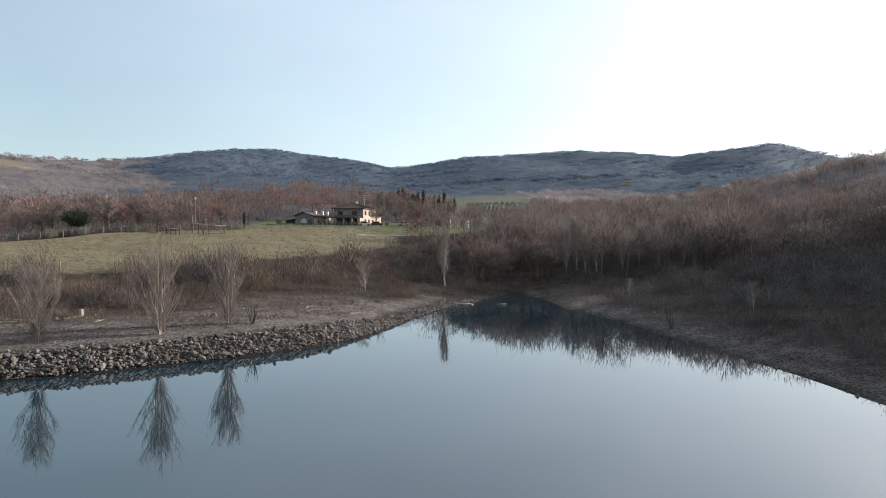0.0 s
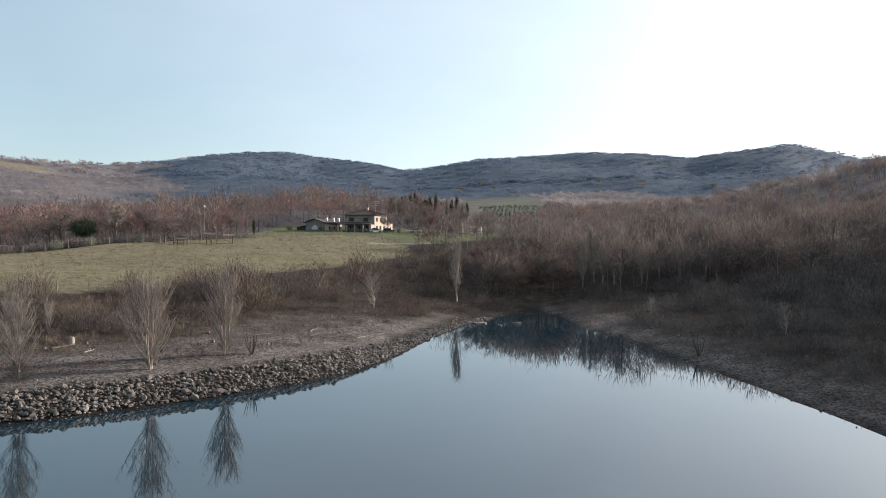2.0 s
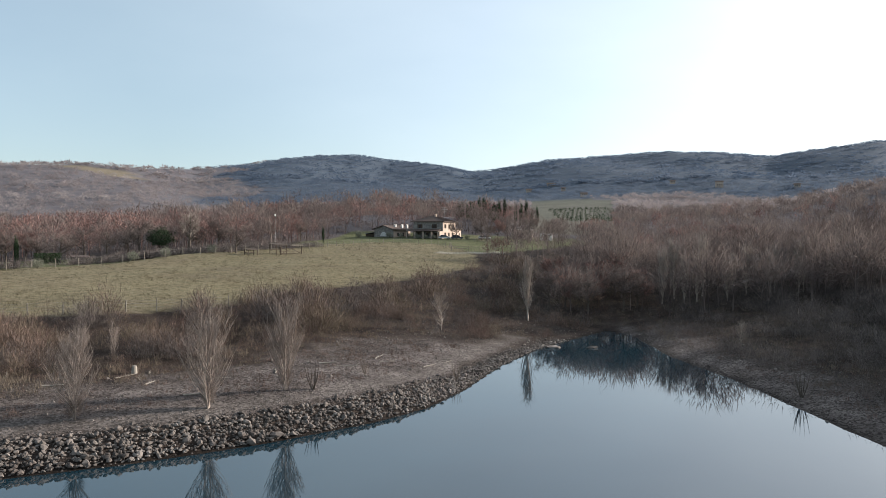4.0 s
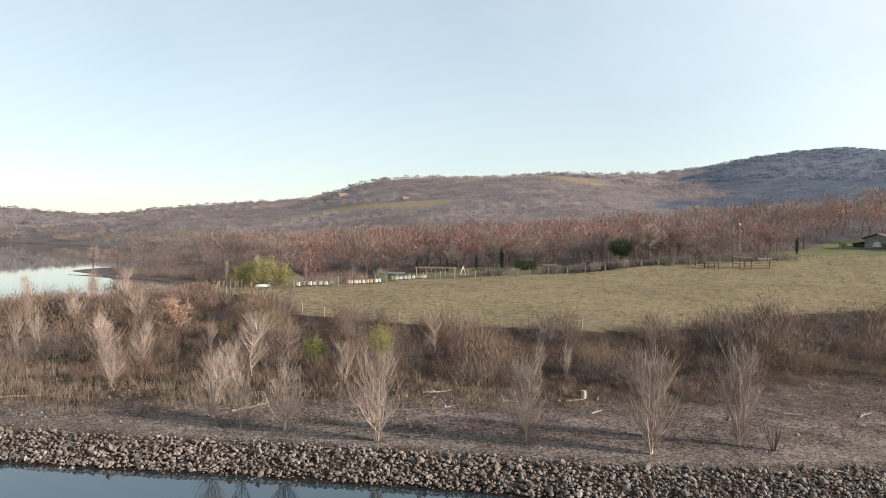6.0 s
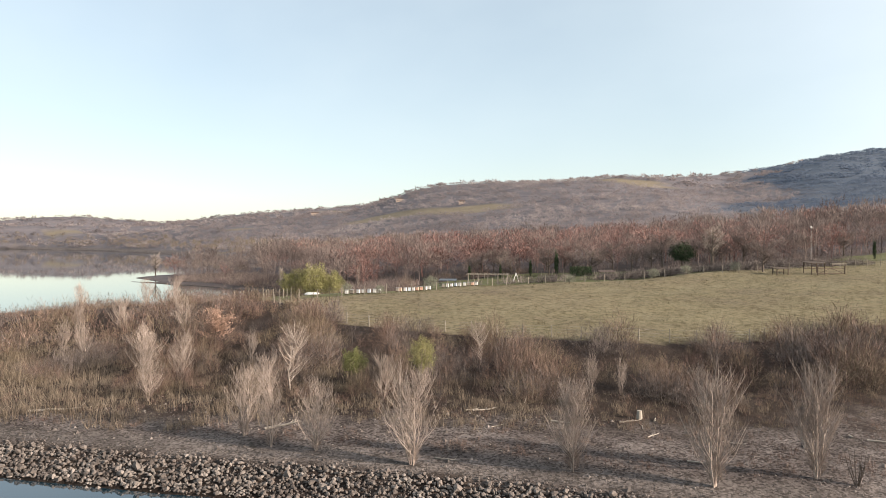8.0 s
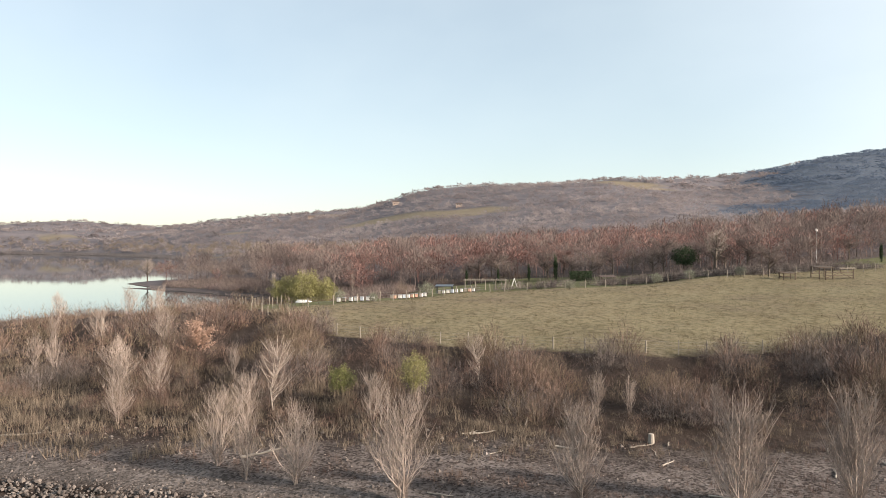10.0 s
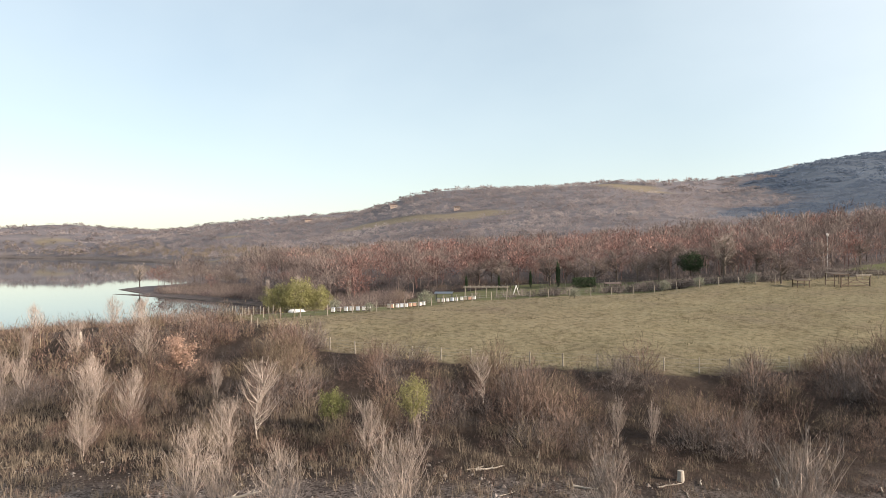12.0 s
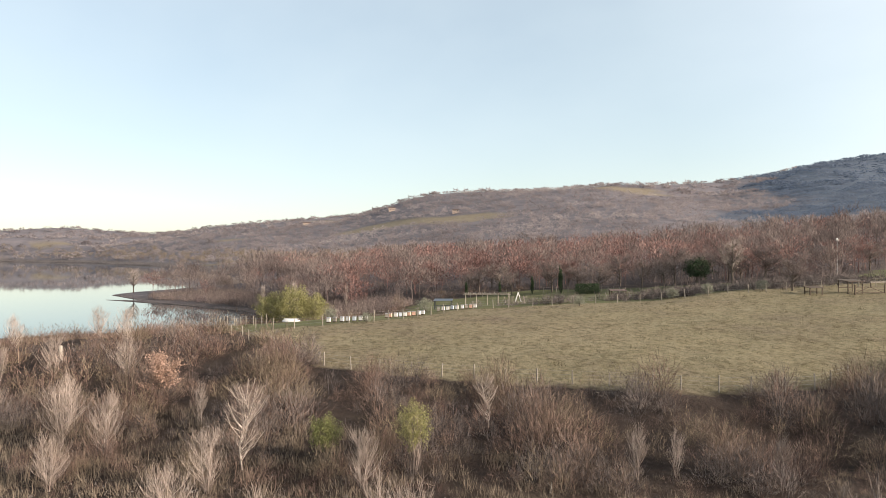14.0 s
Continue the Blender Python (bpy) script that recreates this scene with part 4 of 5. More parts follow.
def young_tree(seed, h, spread, stems, twigs):
    """A few steep stems from one stool, with rising side branches that give an egg-shaped crown of fine twigs."""
    g = np.random.RandomState(seed)
    stems = max(3, stems // 4)
    a = np.arange(stems) * 6.283 / stems + g.uniform(-0.5, 0.5, stems)
    lean, tall = spread * g.uniform(0.1, 0.45, stems), h * g.uniform(0.8, 1.0, stems)
    tall[0], lean[0] = h, spread * 0.08
    out = np.stack([np.cos(a), np.sin(a), 0 * a], 1)
    rise = np.array([-0.02, 0.2, 0.45, 0.72, 1.0])
    line = out[:, None] * (lean[:, None] * np.array([0.15, 0.55, 0.85, 1.0, 1.0]))[:, :, None] + np.stack([0 * rise, 0 * rise, rise], 1)[None] * tall[:, None, None]
    line[:, 1:, :2] += g.normal(size=(stems, 4, 2)) * 0.07
    r = 0.034 * (h / 6) * g.uniform(0.8, 1.2, stems)
    wood = [tubes(line, r[:, None] * np.array([1.25, 1.0, 0.7, 0.4, 0.12]), 5)]

    def branch(par, n, u, reach, steep, spray):
        """Side shoots at heights u (0 to 1) of the parents."""
        k, v = g.randint(len(par), size=n), u * (par.shape[1] - 1) * 0.999
        i = v.astype(int)
        at = par[k, i] * (1 - (v - i))[:, None] + par[k, i + 1] * (v - i)[:, None]
        b = g.uniform(0, 6.283, n)
        away = np.stack([np.cos(b), np.sin(b), 0 * b], 1) + at * [1, 1, 0] / (np.linalg.norm(at[:, :2], axis=1)[:, None] + 0.3) * 0.5
        mid = at + (away * spray * 1.15 + [0, 0, steep]) * (reach * 0.5)[:, None]
        tip = mid + (away * spray * 0.7 + [0, 0, steep * 1.1]) * (reach * 0.5)[:, None]
        return np.stack([at, mid, tip], 1)
    n = 44 + stems * 8
    u = g.uniform(0.12, 0.85, n)
    first = branch(line, n, u, h * (0.52 - 0.42 * u) * g.uniform(0.7, 1.1, n), 0.86, 0.48 * spread / (0.26 * h))
    first[:, :, 2] = np.minimum(first[:, :, 2], h * 0.97)
    wood.append(tubes(first, np.array([0.015, 0.01, 0.004]) * (h / 6) * np.ones((n, 1)), 3))
    m = n * 5
    second = branch(first, m, g.uniform(0.15, 0.95, m), h * g.uniform(0.08, 0.2, m), 0.85, 0.38)
    wood.append(tubes(second[:, ::2], np.array([0.008, 0.003]) * (h / 6) * np.ones((m, 1)), 3))
    q, v = g.randint(m, size=twigs), g.uniform(0.0, 1, (twigs, 1))
    b = second[q, 0] * (1 - v) + second[q, 2] * v
    w = g.normal(size=(twigs, 3)) * [0.4, 0.4, 0.2] + [0, 0, 0.75]
    low = twigs // 6
    lo_a = g.uniform(0, 6.283, low)
    lo_b = np.stack([np.cos(lo_a) * 0.2, np.sin(lo_a) * 0.2, g.uniform(0.03, 0.2, low) * h], 1)
    lo_w = np.stack([np.cos(lo_a) * 0.7, np.sin(lo_a) * 0.7, g.uniform(0.6, 1.3, low)], 1) * (h * g.uniform(0.05, 0.14, low))[:, None]
    fine = join([slivers(b, b + w * (h * g.uniform(0.04, 0.11, twigs))[:, None], np.full(twigs, 0.015 * h / 6), g), slivers(lo_b, lo_b + lo_w, np.full(low, 0.014), g)])
    return join(wood), fine


def stand(ob, x, y, turn=0.0, size=1.0, lift=0.0):
    ob.matrix_basis = Matrix.LocRotScale((x, y, float(height(x, y)) + lift), Euler((0, 0, turn)), (size, size, size))
    return ob


def copies(ob, rows, lift=0.0):
    """rows: x, y, turn, size; the first is the thing itself."""
    made = [stand(ob, *rows[0], lift)]
    for x, y, turn, size in rows[1:]:
        c = copy_thing(ob, Matrix())
        made.append(stand(c, x, y, turn, size, lift))
    return made


SHORE_TREES = "pale young trees on the shore"
for seed, h, spread, stems, twigs, rows, label in (
        (1, 6.7, 1.9, 26, 2300, [(-20.3, 49.5, 0, 1)], "tall pale many-stemmed leafless willow on gravel"),
        (2, 6.6, 1.7, 24, 2300, [(-17.0, 54.6, 0, 1)], "slender pale many-stemmed leafless willow on gravel"),
        (3, 5.4, 1.7, 24, 2500, [(-26.8, 45.6, 0, 1)], "brushy leafless willow with fine reddish twigs on gravel"),
        (4, 5.9, 2.0, 28, 2300, [(-34.0, 39.6, 0, 1)], "spreading pale leafless willow at the gravel's edge"),
        (5, 4.8, 1.75, 20, 1300, [(-45.6, 34.5, 0, 1), (-64.8, 37.7, 1, 1.0), (-53.0, 40.0, 2, 0.85), (-100, 50, 1.5, 1), (-76, 38, 4, 0.8), (-109, 40, 4, 0.9), (-47, 47, 5, 0.8), (-90, 40, 2.2, 0.9)], "leafless pale willow bush in dry grass"),
        (6, 4.6, 1.9, 24, 1500, [(-39.9, 36.6, 0, 1), (-70.7, 36.2, 2, 1), (-60, 33, 1, 0.8), (-84, 45, 5, 0.9), (-118, 52, 3, 1)], "broad pale leafless willow bush in dry grass"),
        (7, 4.4, 1.0, 12, 600, [(-42.4, 34.8, 0, 1), (-80, 33.2, 1, 1), (-85, 32.5, 3, 0.9), (-36.2, 60.1, 2, 0.8), (-34.7, 61.9, 4, 0.7), (-46.8, 51.2, 1, 0.85), (-94, 36, 5, 0.9), (-66, 45, 2.4, 0.8), (-30, 66, 2, 0.7)], "thin pale leafless sapling in the thicket")):
    w, c = young_tree(seed, h, spread, stems, twigs)
    thing = plant("young_willow", w, c, M_WILLOW_BARK, M_PALE_TWIG, label, "willow")
    tagged(thing, group=SHORE_TREES)
    copies(thing, rows)

w, c = tree_arrays(np.random.RandomState(8), 6.8, 1.9, 60, 1500, 0, 0.016, 4, 0.1, False, 0.42)
sap = plant("young_poplar", w, c, M_PALE_BARK, M_PALE_TWIG, "white-stemmed leafless young poplar in the thicket", "poplar")
copies(sap, [(-55.4, 43.4, 0, 1), (30.6, 68, 1, 0.5), (-10, 88.5, 2, 0.75), (23, 85, 4, 0.42), (-49, 60, 3, 0.7)])
w, c = shrub_arrays(np.random.RandomState(9), 1.9, 0.7, 10, 10, 0.03, 0.8), shrub_arrays(np.random.RandomState(10), 1.5, 0.8, 4, 220, 0.018, 0.6)
copies(plant("small_shrub", w, c, M_TRUNK, M_PALE_TWIG, "small leafless shrub on bare gravel", "shrub"), [(-15.2, 55.2, 0, 1), (-13, 62, 1, 0.7), (-6, 66, 3, 0.8), (20.9, 63, 2, 1.2), (-22, 55, 4, 0.5)])

# poplars round the inlet
pop = [tree_arrays(np.random.RandomState(20 + k), 9.0, 2.4, 40, 1000, 0, 0.038, 4, 0.1, True, 0.6) for k in range(2)]
first = plant("poplar", *pop[0], M_PALE_BARK, M_SILVER, "tall narrow leafless poplar beside the inlet", "poplar")
tagged(first, group="poplars round the inlet")
copies(first, [(0.3, 102, 0, 1.0)] + [(x, y, x, s) for x, y, s in ((21, 118, 1.0), (23.5, 121, 1.1), (26, 117, 0.95), (28, 122, 1.15), (24, 116, 0.85))])
second = plant("poplar", *pop[1], M_PALE_BARK, M_SILVER, "pale leafless poplar in a clump", "poplar")
tagged(second, group="poplars round the inlet")
copies(second, [(32, 119, 0, 0.8), (34.5, 121, 1, 0.95), (37, 118, 2, 0.85), (39, 122, 3, 0.9), (41.5, 119, 4, 0.95), (43, 121, 5, 0.85), (30.5, 117, 0.5, 0.75), (50, 128, 1, 0.9), (52, 130, 2, 0.8), (64, 150, 3, 0.9), (-183, 111, 1, 0.75), (-172, 114, 2, 0.85), (-160, 122, 3, 0.7)])


# trees with limbs that stand free
def oak(seed, h, crown, leaf=0, mat=M_BARE, label="large leafless spreading tree", name="bare_tree", limbs=26, twigs=1500, width=0.05):
    w, c = tree_arrays(np.random.RandomState(seed), h, crown, limbs, twigs, leaf, width, 5, 0.22)
    return plant(name, w, c, M_TRUNK, mat, label, "tree")


copies(oak(31, 9.5, 5.2, label="large leafless spreading tree by the farmyard"), [(1.5, 226, 0, 1), (-14, 232, 1, 0.8), (-22, 228, 2.2, 0.75), (10, 222, 3, 1), (-62, 150, 4, 0.75), (-97, 172, 1, 1.1), (93.7, 161, 2, 0.95), (16, 140, 3, 1.0), (-86, 176, 5, 1), (-112, 172, 2, 1), (-140, 150, 1, 0.9), (7, 236, 5, 0.9), (3.5, 113, 1, 0.75), (9, 110, 2, 0.7), (14.5, 113, 3, 0.8), (47, 122, 2, 0.9), (57, 138, 3, 1), (-6, 240, 2, 0.95), (-2, 246, 1, 0.85), (-66, 205, 3, 0.8), (-12, 224, 5, 0.7)] + [(-140 + 6.5 * k, 146 + 2.6 * k + 3 * math.sin(k * 2.3), k, 0.7 + 0.25 * math.sin(k * 1.7) ** 2) for k in range(11)])
copies(oak(32, 7.5, 3.4, 500, M_BROWN, "tree with russet winter leaves by the house", "russet_tree", width=0.07), [(-9, 236, 0, 1), (12, 122, 1, 1.0), (8, 126, 3, 0.9), (15, 128, 4, 1.1), (-125, 168, 2, 1.1), (-150, 165, 5, 1.2), (-135, 172, 3, 1.1), (5, 131, 2, 0.9), (6, 114, 1.4, 0.85), (17, 116, 2.4, 0.9), (-70, 192, 1, 1.1)])
copies(oak(33, 11, 3.0, 0, M_SILVER, "pale silvery leafless tree at the forest edge", "silver_tree", 30, 1300), [(-78, 161, 0, 1), (-284, 110, 1, 0.95), (19, 150, 2, 0.9)])
copies(oak(34, 4.4, 1.9, 3200, M_ORANGE, "small oak with orange-brown dry leaves in the thicket", "orange_oak", 18, 700, 0.036), [(-73.4, 44.4, 0, 1.05), (10.5, 116, 2, 0.9)])


def leafy(name, seed, h, crown, leaf, size, mat, label, category, wide=1.0, core=0.25, low=0.0):
    """A leafy bush or conifer: short stems and a lumpy crown of many small leaves."""
    g = np.random.RandomState(seed)
    v = g.normal(size=(leaf, 3))
    v /= np.linalg.norm(v, axis=1)[:, None]
    lump = 1 + 0.28 * np.sin(v[:, 0] * 5 + seed) * np.cos(v[:, 1] * 6 + seed) + 0.2 * np.sin(v[:, 2] * 8 + v[:, 0] * 5 + seed)
    at = v * (g.uniform(core, 1, leaf) ** 0.5 * lump)[:, None] * [crown * wide, crown, h * 0.48 * (1 - low)] + [0, 0, h * (0.5 + 0.5 * low)]
    return plant(name, shrub_arrays(g, h * 0.8, crown * 0.6, 8, 10, 0.04), leaves(at, size, g), M_TRUNK, mat, label, category)


stand(leafy("green_bush", 41, 3.3, 1.05, 5200, 0.05, M_BUSH, "bright green evergreen bush in the brown thicket", "bush", low=0.35), -51.9, 47.5)
stand(leafy("yellow_bush", 42, 4.6, 1.05, 5200, 0.05, M_YGREEN, "tall yellow-green bush behind a pale sapling", "bush", low=0.35), -46.6, 50.8)
copies(leafy("yellow_willow", 43, 5.6, 2.9, 8000, 0.11, M_YGREEN, "broad yellow-green willow bush beside the garden fence", "bush"), [(-117.2, 82.4, 0, 1.08), (-120.3, 80, 1, 0.95), (-115.8, 85.8, 2, 0.8)])
copies(leafy("pine", 44, 6.0, 2.9, 4200, 0.14, M_GREEN, "dark green spreading pine before the woods", "pine", low=0.2), [(-87, 164, 0, 1), (-112, 215, 1, 0.8)])
copies(leafy("olive_tree", 45, 2.5, 1.3, 1500, 0.09, M_OLIVE, "small rounded grey-green olive tree by the fence", "olive tree"), [(-104.5, 101, 0, 1), (-108, 84, 1, 0.75), (-91, 79, 2, 0.6), (-84, 118, 2, 0.7), (-76, 134, 3, 0.8), (-72, 139, 4, 0.8), (-66, 147, 5, 0.8), (-33, 235.5, 1, 0.6), (-30, 234.5, 2, 0.55), (-36, 236.5, 3, 0.65), (-42, 238, 4, 0.7), (-46, 238.5, 5, 0.8), (-57, 240, 1, 0.9), (-19, 233, 2, 0.6)])
copies(leafy("cypress", 46, 6.4, 0.55, 2000, 0.12, M_GREEN, "slim dark green cypress at the garden's edge", "cypress"), [(-115, 152, 0, 1), (-122, 150, 1, 0.7), (-134, 139.5, 2, 0.65), (-128, 145, 3, 0.6), (-57, 198, 5, 0.7)] + [(-26 + 2.4 * k, 318 + (k % 3) * 4, k, 1.2 + 0.2 * (k % 4)) for k in range(14)])
copies(leafy("round_conifer", 47, 8.5, 2.3, 2600, 0.22, M_GREEN, "dark conifer behind the farmhouse", "conifer"), [(-24, 322, 0, 1), (-19, 326, 1, 1.1), (-14, 321, 2, 1), (-30, 326, 3, 0.9)])
g = np.random.RandomState(48)
hedge_at = np.stack([g.uniform(-2.7, 2.7, 3600), g.uniform(-1, 1, 3600), g.uniform(0, 2.3, 3600)], 1)
hedge = plant("hedge", shrub_arrays(g, 2.0, 1.5, 10, 20, 0.05), leaves(hedge_at, 0.12, g), M_TRUNK, M_GREEN, "clipped dark green box hedge on the lawn", "hedge")
stand(hedge, -107, 151.5, 0.9)


# ---- the farmhouse ----
def frame_at(x, y, turn, z=None):
    return Matrix.Translation((x, y, float(height(x, y)) if z is None else z)) @ Matrix.Rotation(turn, 4, "Z")


def slab(corners, thick):
    """A sloping sheet with thickness, from three or four corners."""
    bm = bmesh.new()
    up = [bm.verts.new(c) for c in corners]
    lo = [bm.verts.new((c[0], c[1], c[2] - thick)) for c in corners]
    bm.faces.new(up), bm.faces.new(lo[::-1])
    for i in range(len(up)):
        j = (i + 1) % len(up)
        bm.faces.new((up[j], up[i], lo[i], lo[j]))
    return bm


def wall_with_openings(x0, x1, z0, z1, y0, y1, holes):
    """A wall along x with openings (x0, x1, z0, z1) that go through it."""
    bm = bmesh.new()
    xs = sorted({x0, x1, *(v for h in holes for v in h[:2])})
    zs = sorted({z0, z1, *(v for h in holes for v in h[2:])})
    for a, b in zip(xs, xs[1:]):
        for c, d in zip(zs, zs[1:]):
            if not any(h[0] <= a and b <= h[1] and h[2] <= c and d <= h[3] for h in holes):
                box(bm, a, y0, c, b, y1, d)
    bmesh.ops.remove_doubles(bm, verts=bm.verts, dist=0.001)
    return bm


def window(root, x0, x1, z0, z1, y, turn=None, shutters=True):
    w = part("window", boxed(x0, y + 0.14, z0, x1, y + 0.17, z1), M_GLASS, root)
    bm = bmesh.new()
    for a in ((x0, z0, x0 + 0.07, z1), (x1 - 0.07, z0, x1, z1), (x0, z0, x1, z0 + 0.07), (x0, z1 - 0.07, x1, z1), ((x0 + x1) / 2 - 0.04, z0, (x0 + x1) / 2 + 0.04, z1)):
        box(bm, a[0], y + 0.09, a[1], a[2], y + 0.15, a[3])
    part("window_frame", bm, M_DARKWOOD, w)
    part("window_sill", boxed(x0 - 0.1, y - 0.08, z0 - 0.1, x1 + 0.1, y + 0.2, z0), M_STONEWALL, w)
    if shutters:
        for a in (x0 - (x1 - x0) / 2, x1):
            part("shutter", boxed(a, y - 0.06, z0, a + (x1 - x0) / 2, y - 0.01, z1, 0.01), M_DARKWOOD, w)
    if turn is not None:
        w.matrix_basis = turn
    return w


def hip_roof(x0, x1, y0, y1, z, rise, over, root, name="roof"):
    x0, x1, y0, y1 = x0 - over, x1 + over, y0 - over, y1 + over
    mx, half = (x0 + x1) / 2, (x1 - x0) / 2
    a, b = (mx, y0 + half, z + rise), (mx, y1 - half, z + rise)
    bm = bmesh.new()
    base = [bm.verts.new(c) for c in ((x0, y0, z), (x1, y0, z), (x1, y1, z), (x0, y1, z))]
    low = [bm.verts.new((v.co.x, v.co.y, z - 0.16)) for v in base]
    r0, r1 = bm.verts.new(a), bm.verts.new(b)
    for f in ((base[0], base[1], r0), (base[1], base[2], r1, r0), (base[2], base[3], r1), (base[3], base[0], r0, r1), tuple(low[::-1])):
        bm.faces.new(f)
    for i in range(4):
        bm.faces.new((base[(i + 1) % 4], base[i], low[i], low[(i + 1) % 4]))
    roof = part(name, bm, M_TILE, root)
    ridge = rod(rod(bmesh.new(), a, b, 0.14), (x0, y0, z), a, 0.12)
    for p, q in (((x1, y0, z), a), ((x1, y1, z), b), ((x0, y1, z), b)):
        rod(ridge, p, q, 0.12)
    part("ridge_tiles", ridge, M_TILE, roof)
    rows = bmesh.new()
    for k in range(int((y1 - y0) / 0.5)):
        y = y0 + 0.25 + 0.5 * k
        reach = min(1, (y - y0) / half, (y1 - y) / half)
        for sx, xx in ((-1, x0), (1, x1)):
            rod(rows, (xx, y, z + 0.03), (xx - sx * half * reach, y, z + rise * reach + 0.03), 0.07, sides=4)
    part("tile_rows", rows, M_TILE, roof)
    return roof


def chimney(root, x, y, z0, z1, mat):
    c = part("chimney", boxed(x - 0.35, y - 0.35, z0, x + 0.35, y + 0.35, z1, 0.03), mat, root)
    part("chimney_cap", slab([(x - 0.5, y - 0.5, z1 + 0.3), (x + 0.5, y - 0.5, z1 + 0.3), (x + 0.5, y + 0.5, z1 + 0.42), (x - 0.5, y + 0.5, z1 + 0.42)], 0.08), M_TILE, c)
    for dx in (-0.28, 0.28):
        part("chimney_leg", boxed(x + dx - 0.06, y - 0.3, z1, x + dx + 0.06, y + 0.3, z1 + 0.26), mat, c)


def antenna(root, x, y, z, h):
    bm = rod(bmesh.new(), (x, y, z), (x, y, z + h), 0.09)
    for k, w in ((0.95, 0.9), (0.8, 1.2), (0.62, 0.7)):
        rod(bm, (x - w, y, z + h * k), (x + w, y, z + h * k), 0.07)
        for i in range(7):
            rod(bm, (x - w + 2 * w * i / 6, y - 0.35, z + h * k), (x - w + 2 * w * i / 6, y + 0.35, z + h * k), 0.05, sides=4)
    part("antenna", bm, M_GREY, root, "grey metal roof antenna")


def build_house():
    root = tagged(new("farmhouse"), "two-storey stone farmhouse with tiled roof and shaded porch", "house")
    root.matrix_basis = frame_at(-38, 240.5, math.atan2(-2.5, 10.4), 11.9)
    W, D, H = 10.7, 13.0, 5.9
    up = [(2.0, 2.9, 3.7, 5.0), (7.2, 8.1, 3.7, 5.0)]
    low = [(1.2, 2.2, 0, 2.1), (4.6, 5.6, 0.9, 2.1), (7.6, 8.7, 0, 2.1)]
    part("front_wall", wall_with_openings(0, W, -1.2, H, 0, 0.45, up + low), M_STONEWALL, root)
    for h in up:
        window(root, *h, 0)
    window(root, *low[1], 0, shutters=False)
    for h in (low[0], low[2]):
        d = part("door", boxed(h[0], 0.15, h[2], h[1], 0.22, h[3], 0.01), M_DARKWOOD, root)
        part("door_handle", rod(bmesh.new(), (h[0] + 0.15, 0.12, 1.0), (h[0] + 0.15, 0.06, 1.0), 0.03), M_GREY, d)
    side = [(2.0, 2.9, 0.9, 2.2), (5.5, 6.4, 0.9, 2.2), (9.4, 10.4, 0, 2.2), (2.0, 2.9, 3.7, 5.0), (6.0, 6.9, 3.7, 5.0), (10.0, 10.9, 3.7, 5.0)]
    turn = Matrix.Translation((W, 0, 0)) @ Matrix.Rotation(math.pi / 2, 4, "Z")
    s = part("side_wall", wall_with_openings(0.46, D, -1.2, H, 0, 0.45, side), M_PLASTER, root, "cream plastered sunlit side wall")
    s.matrix_basis = turn
    for h in side:
        window(root, *h, 0, turn)
    part("side_wall", boxed(0, 0.46, -1.2, 0.45, D, H), M_STONEWALL, root)
    part("back_wall", boxed(0.46, D - 0.45, -1.2, W - 0.46, D, H), M_STONEWALL, root)
    hip_roof(0, W, 0, D, H + 0.1, 2.1, 0.75, root)
    chimney(root, 6.6, 4.2, 6.6, 8.4, M_PLASTER)
    antenna(root, 8.6, 7.0, 6.8, 4.2)
    # porch
    part("porch_roof", slab([(-1.8, -3.0, 2.75), (W - 0.4, -3.0, 2.75), (W - 0.4, -0.02, 3.5), (-1.8, -0.02, 3.5)], 0.16), M_TILE, root, "tiled lean-to porch roof")
    for x in (-1.4, 1.6, 4.6, 7.6, W - 0.8):
        c = part("porch_column", boxed(x - 0.22, -2.75, -1.2, x + 0.22, -2.3, 2.6, 0.02), M_PLASTER, root)
    part("porch_floor", boxed(-1.8, -3.0, -1.2, W, -0.02, 0.06), M_STONEWALL, root)
    part("porch_end_wall", wall_with_openings(W - 0.38, W, -1.2, 2.6, -3.0, -0.02, []), M_PLASTER, root)
    # lower wing behind
    part("wing_wall", boxed(2.5, D + 0.02, -1.2, W - 0.3, D + 7, 3.6), M_PLASTER, root, "low cream plastered wing")
    wt = Matrix.Translation((W - 0.3, 0, 0)) @ Matrix.Rotation(math.pi / 2, 4, "Z")
    for y in (14.5, 17.5):
        part("window", boxed(y, -0.02, 0.9, y + 0.9, 0.02, 2.1), M_GLASS, root).matrix_basis = wt
    part("wing_roof", slab([(W + 0.3, D + 0.05, 3.7), (W + 0.3, D + 7.4, 3.7), (2.2, D + 7.4, 5.2), (2.2, D + 0.05, 5.2)], 0.18), M_TILE, root)


build_house()


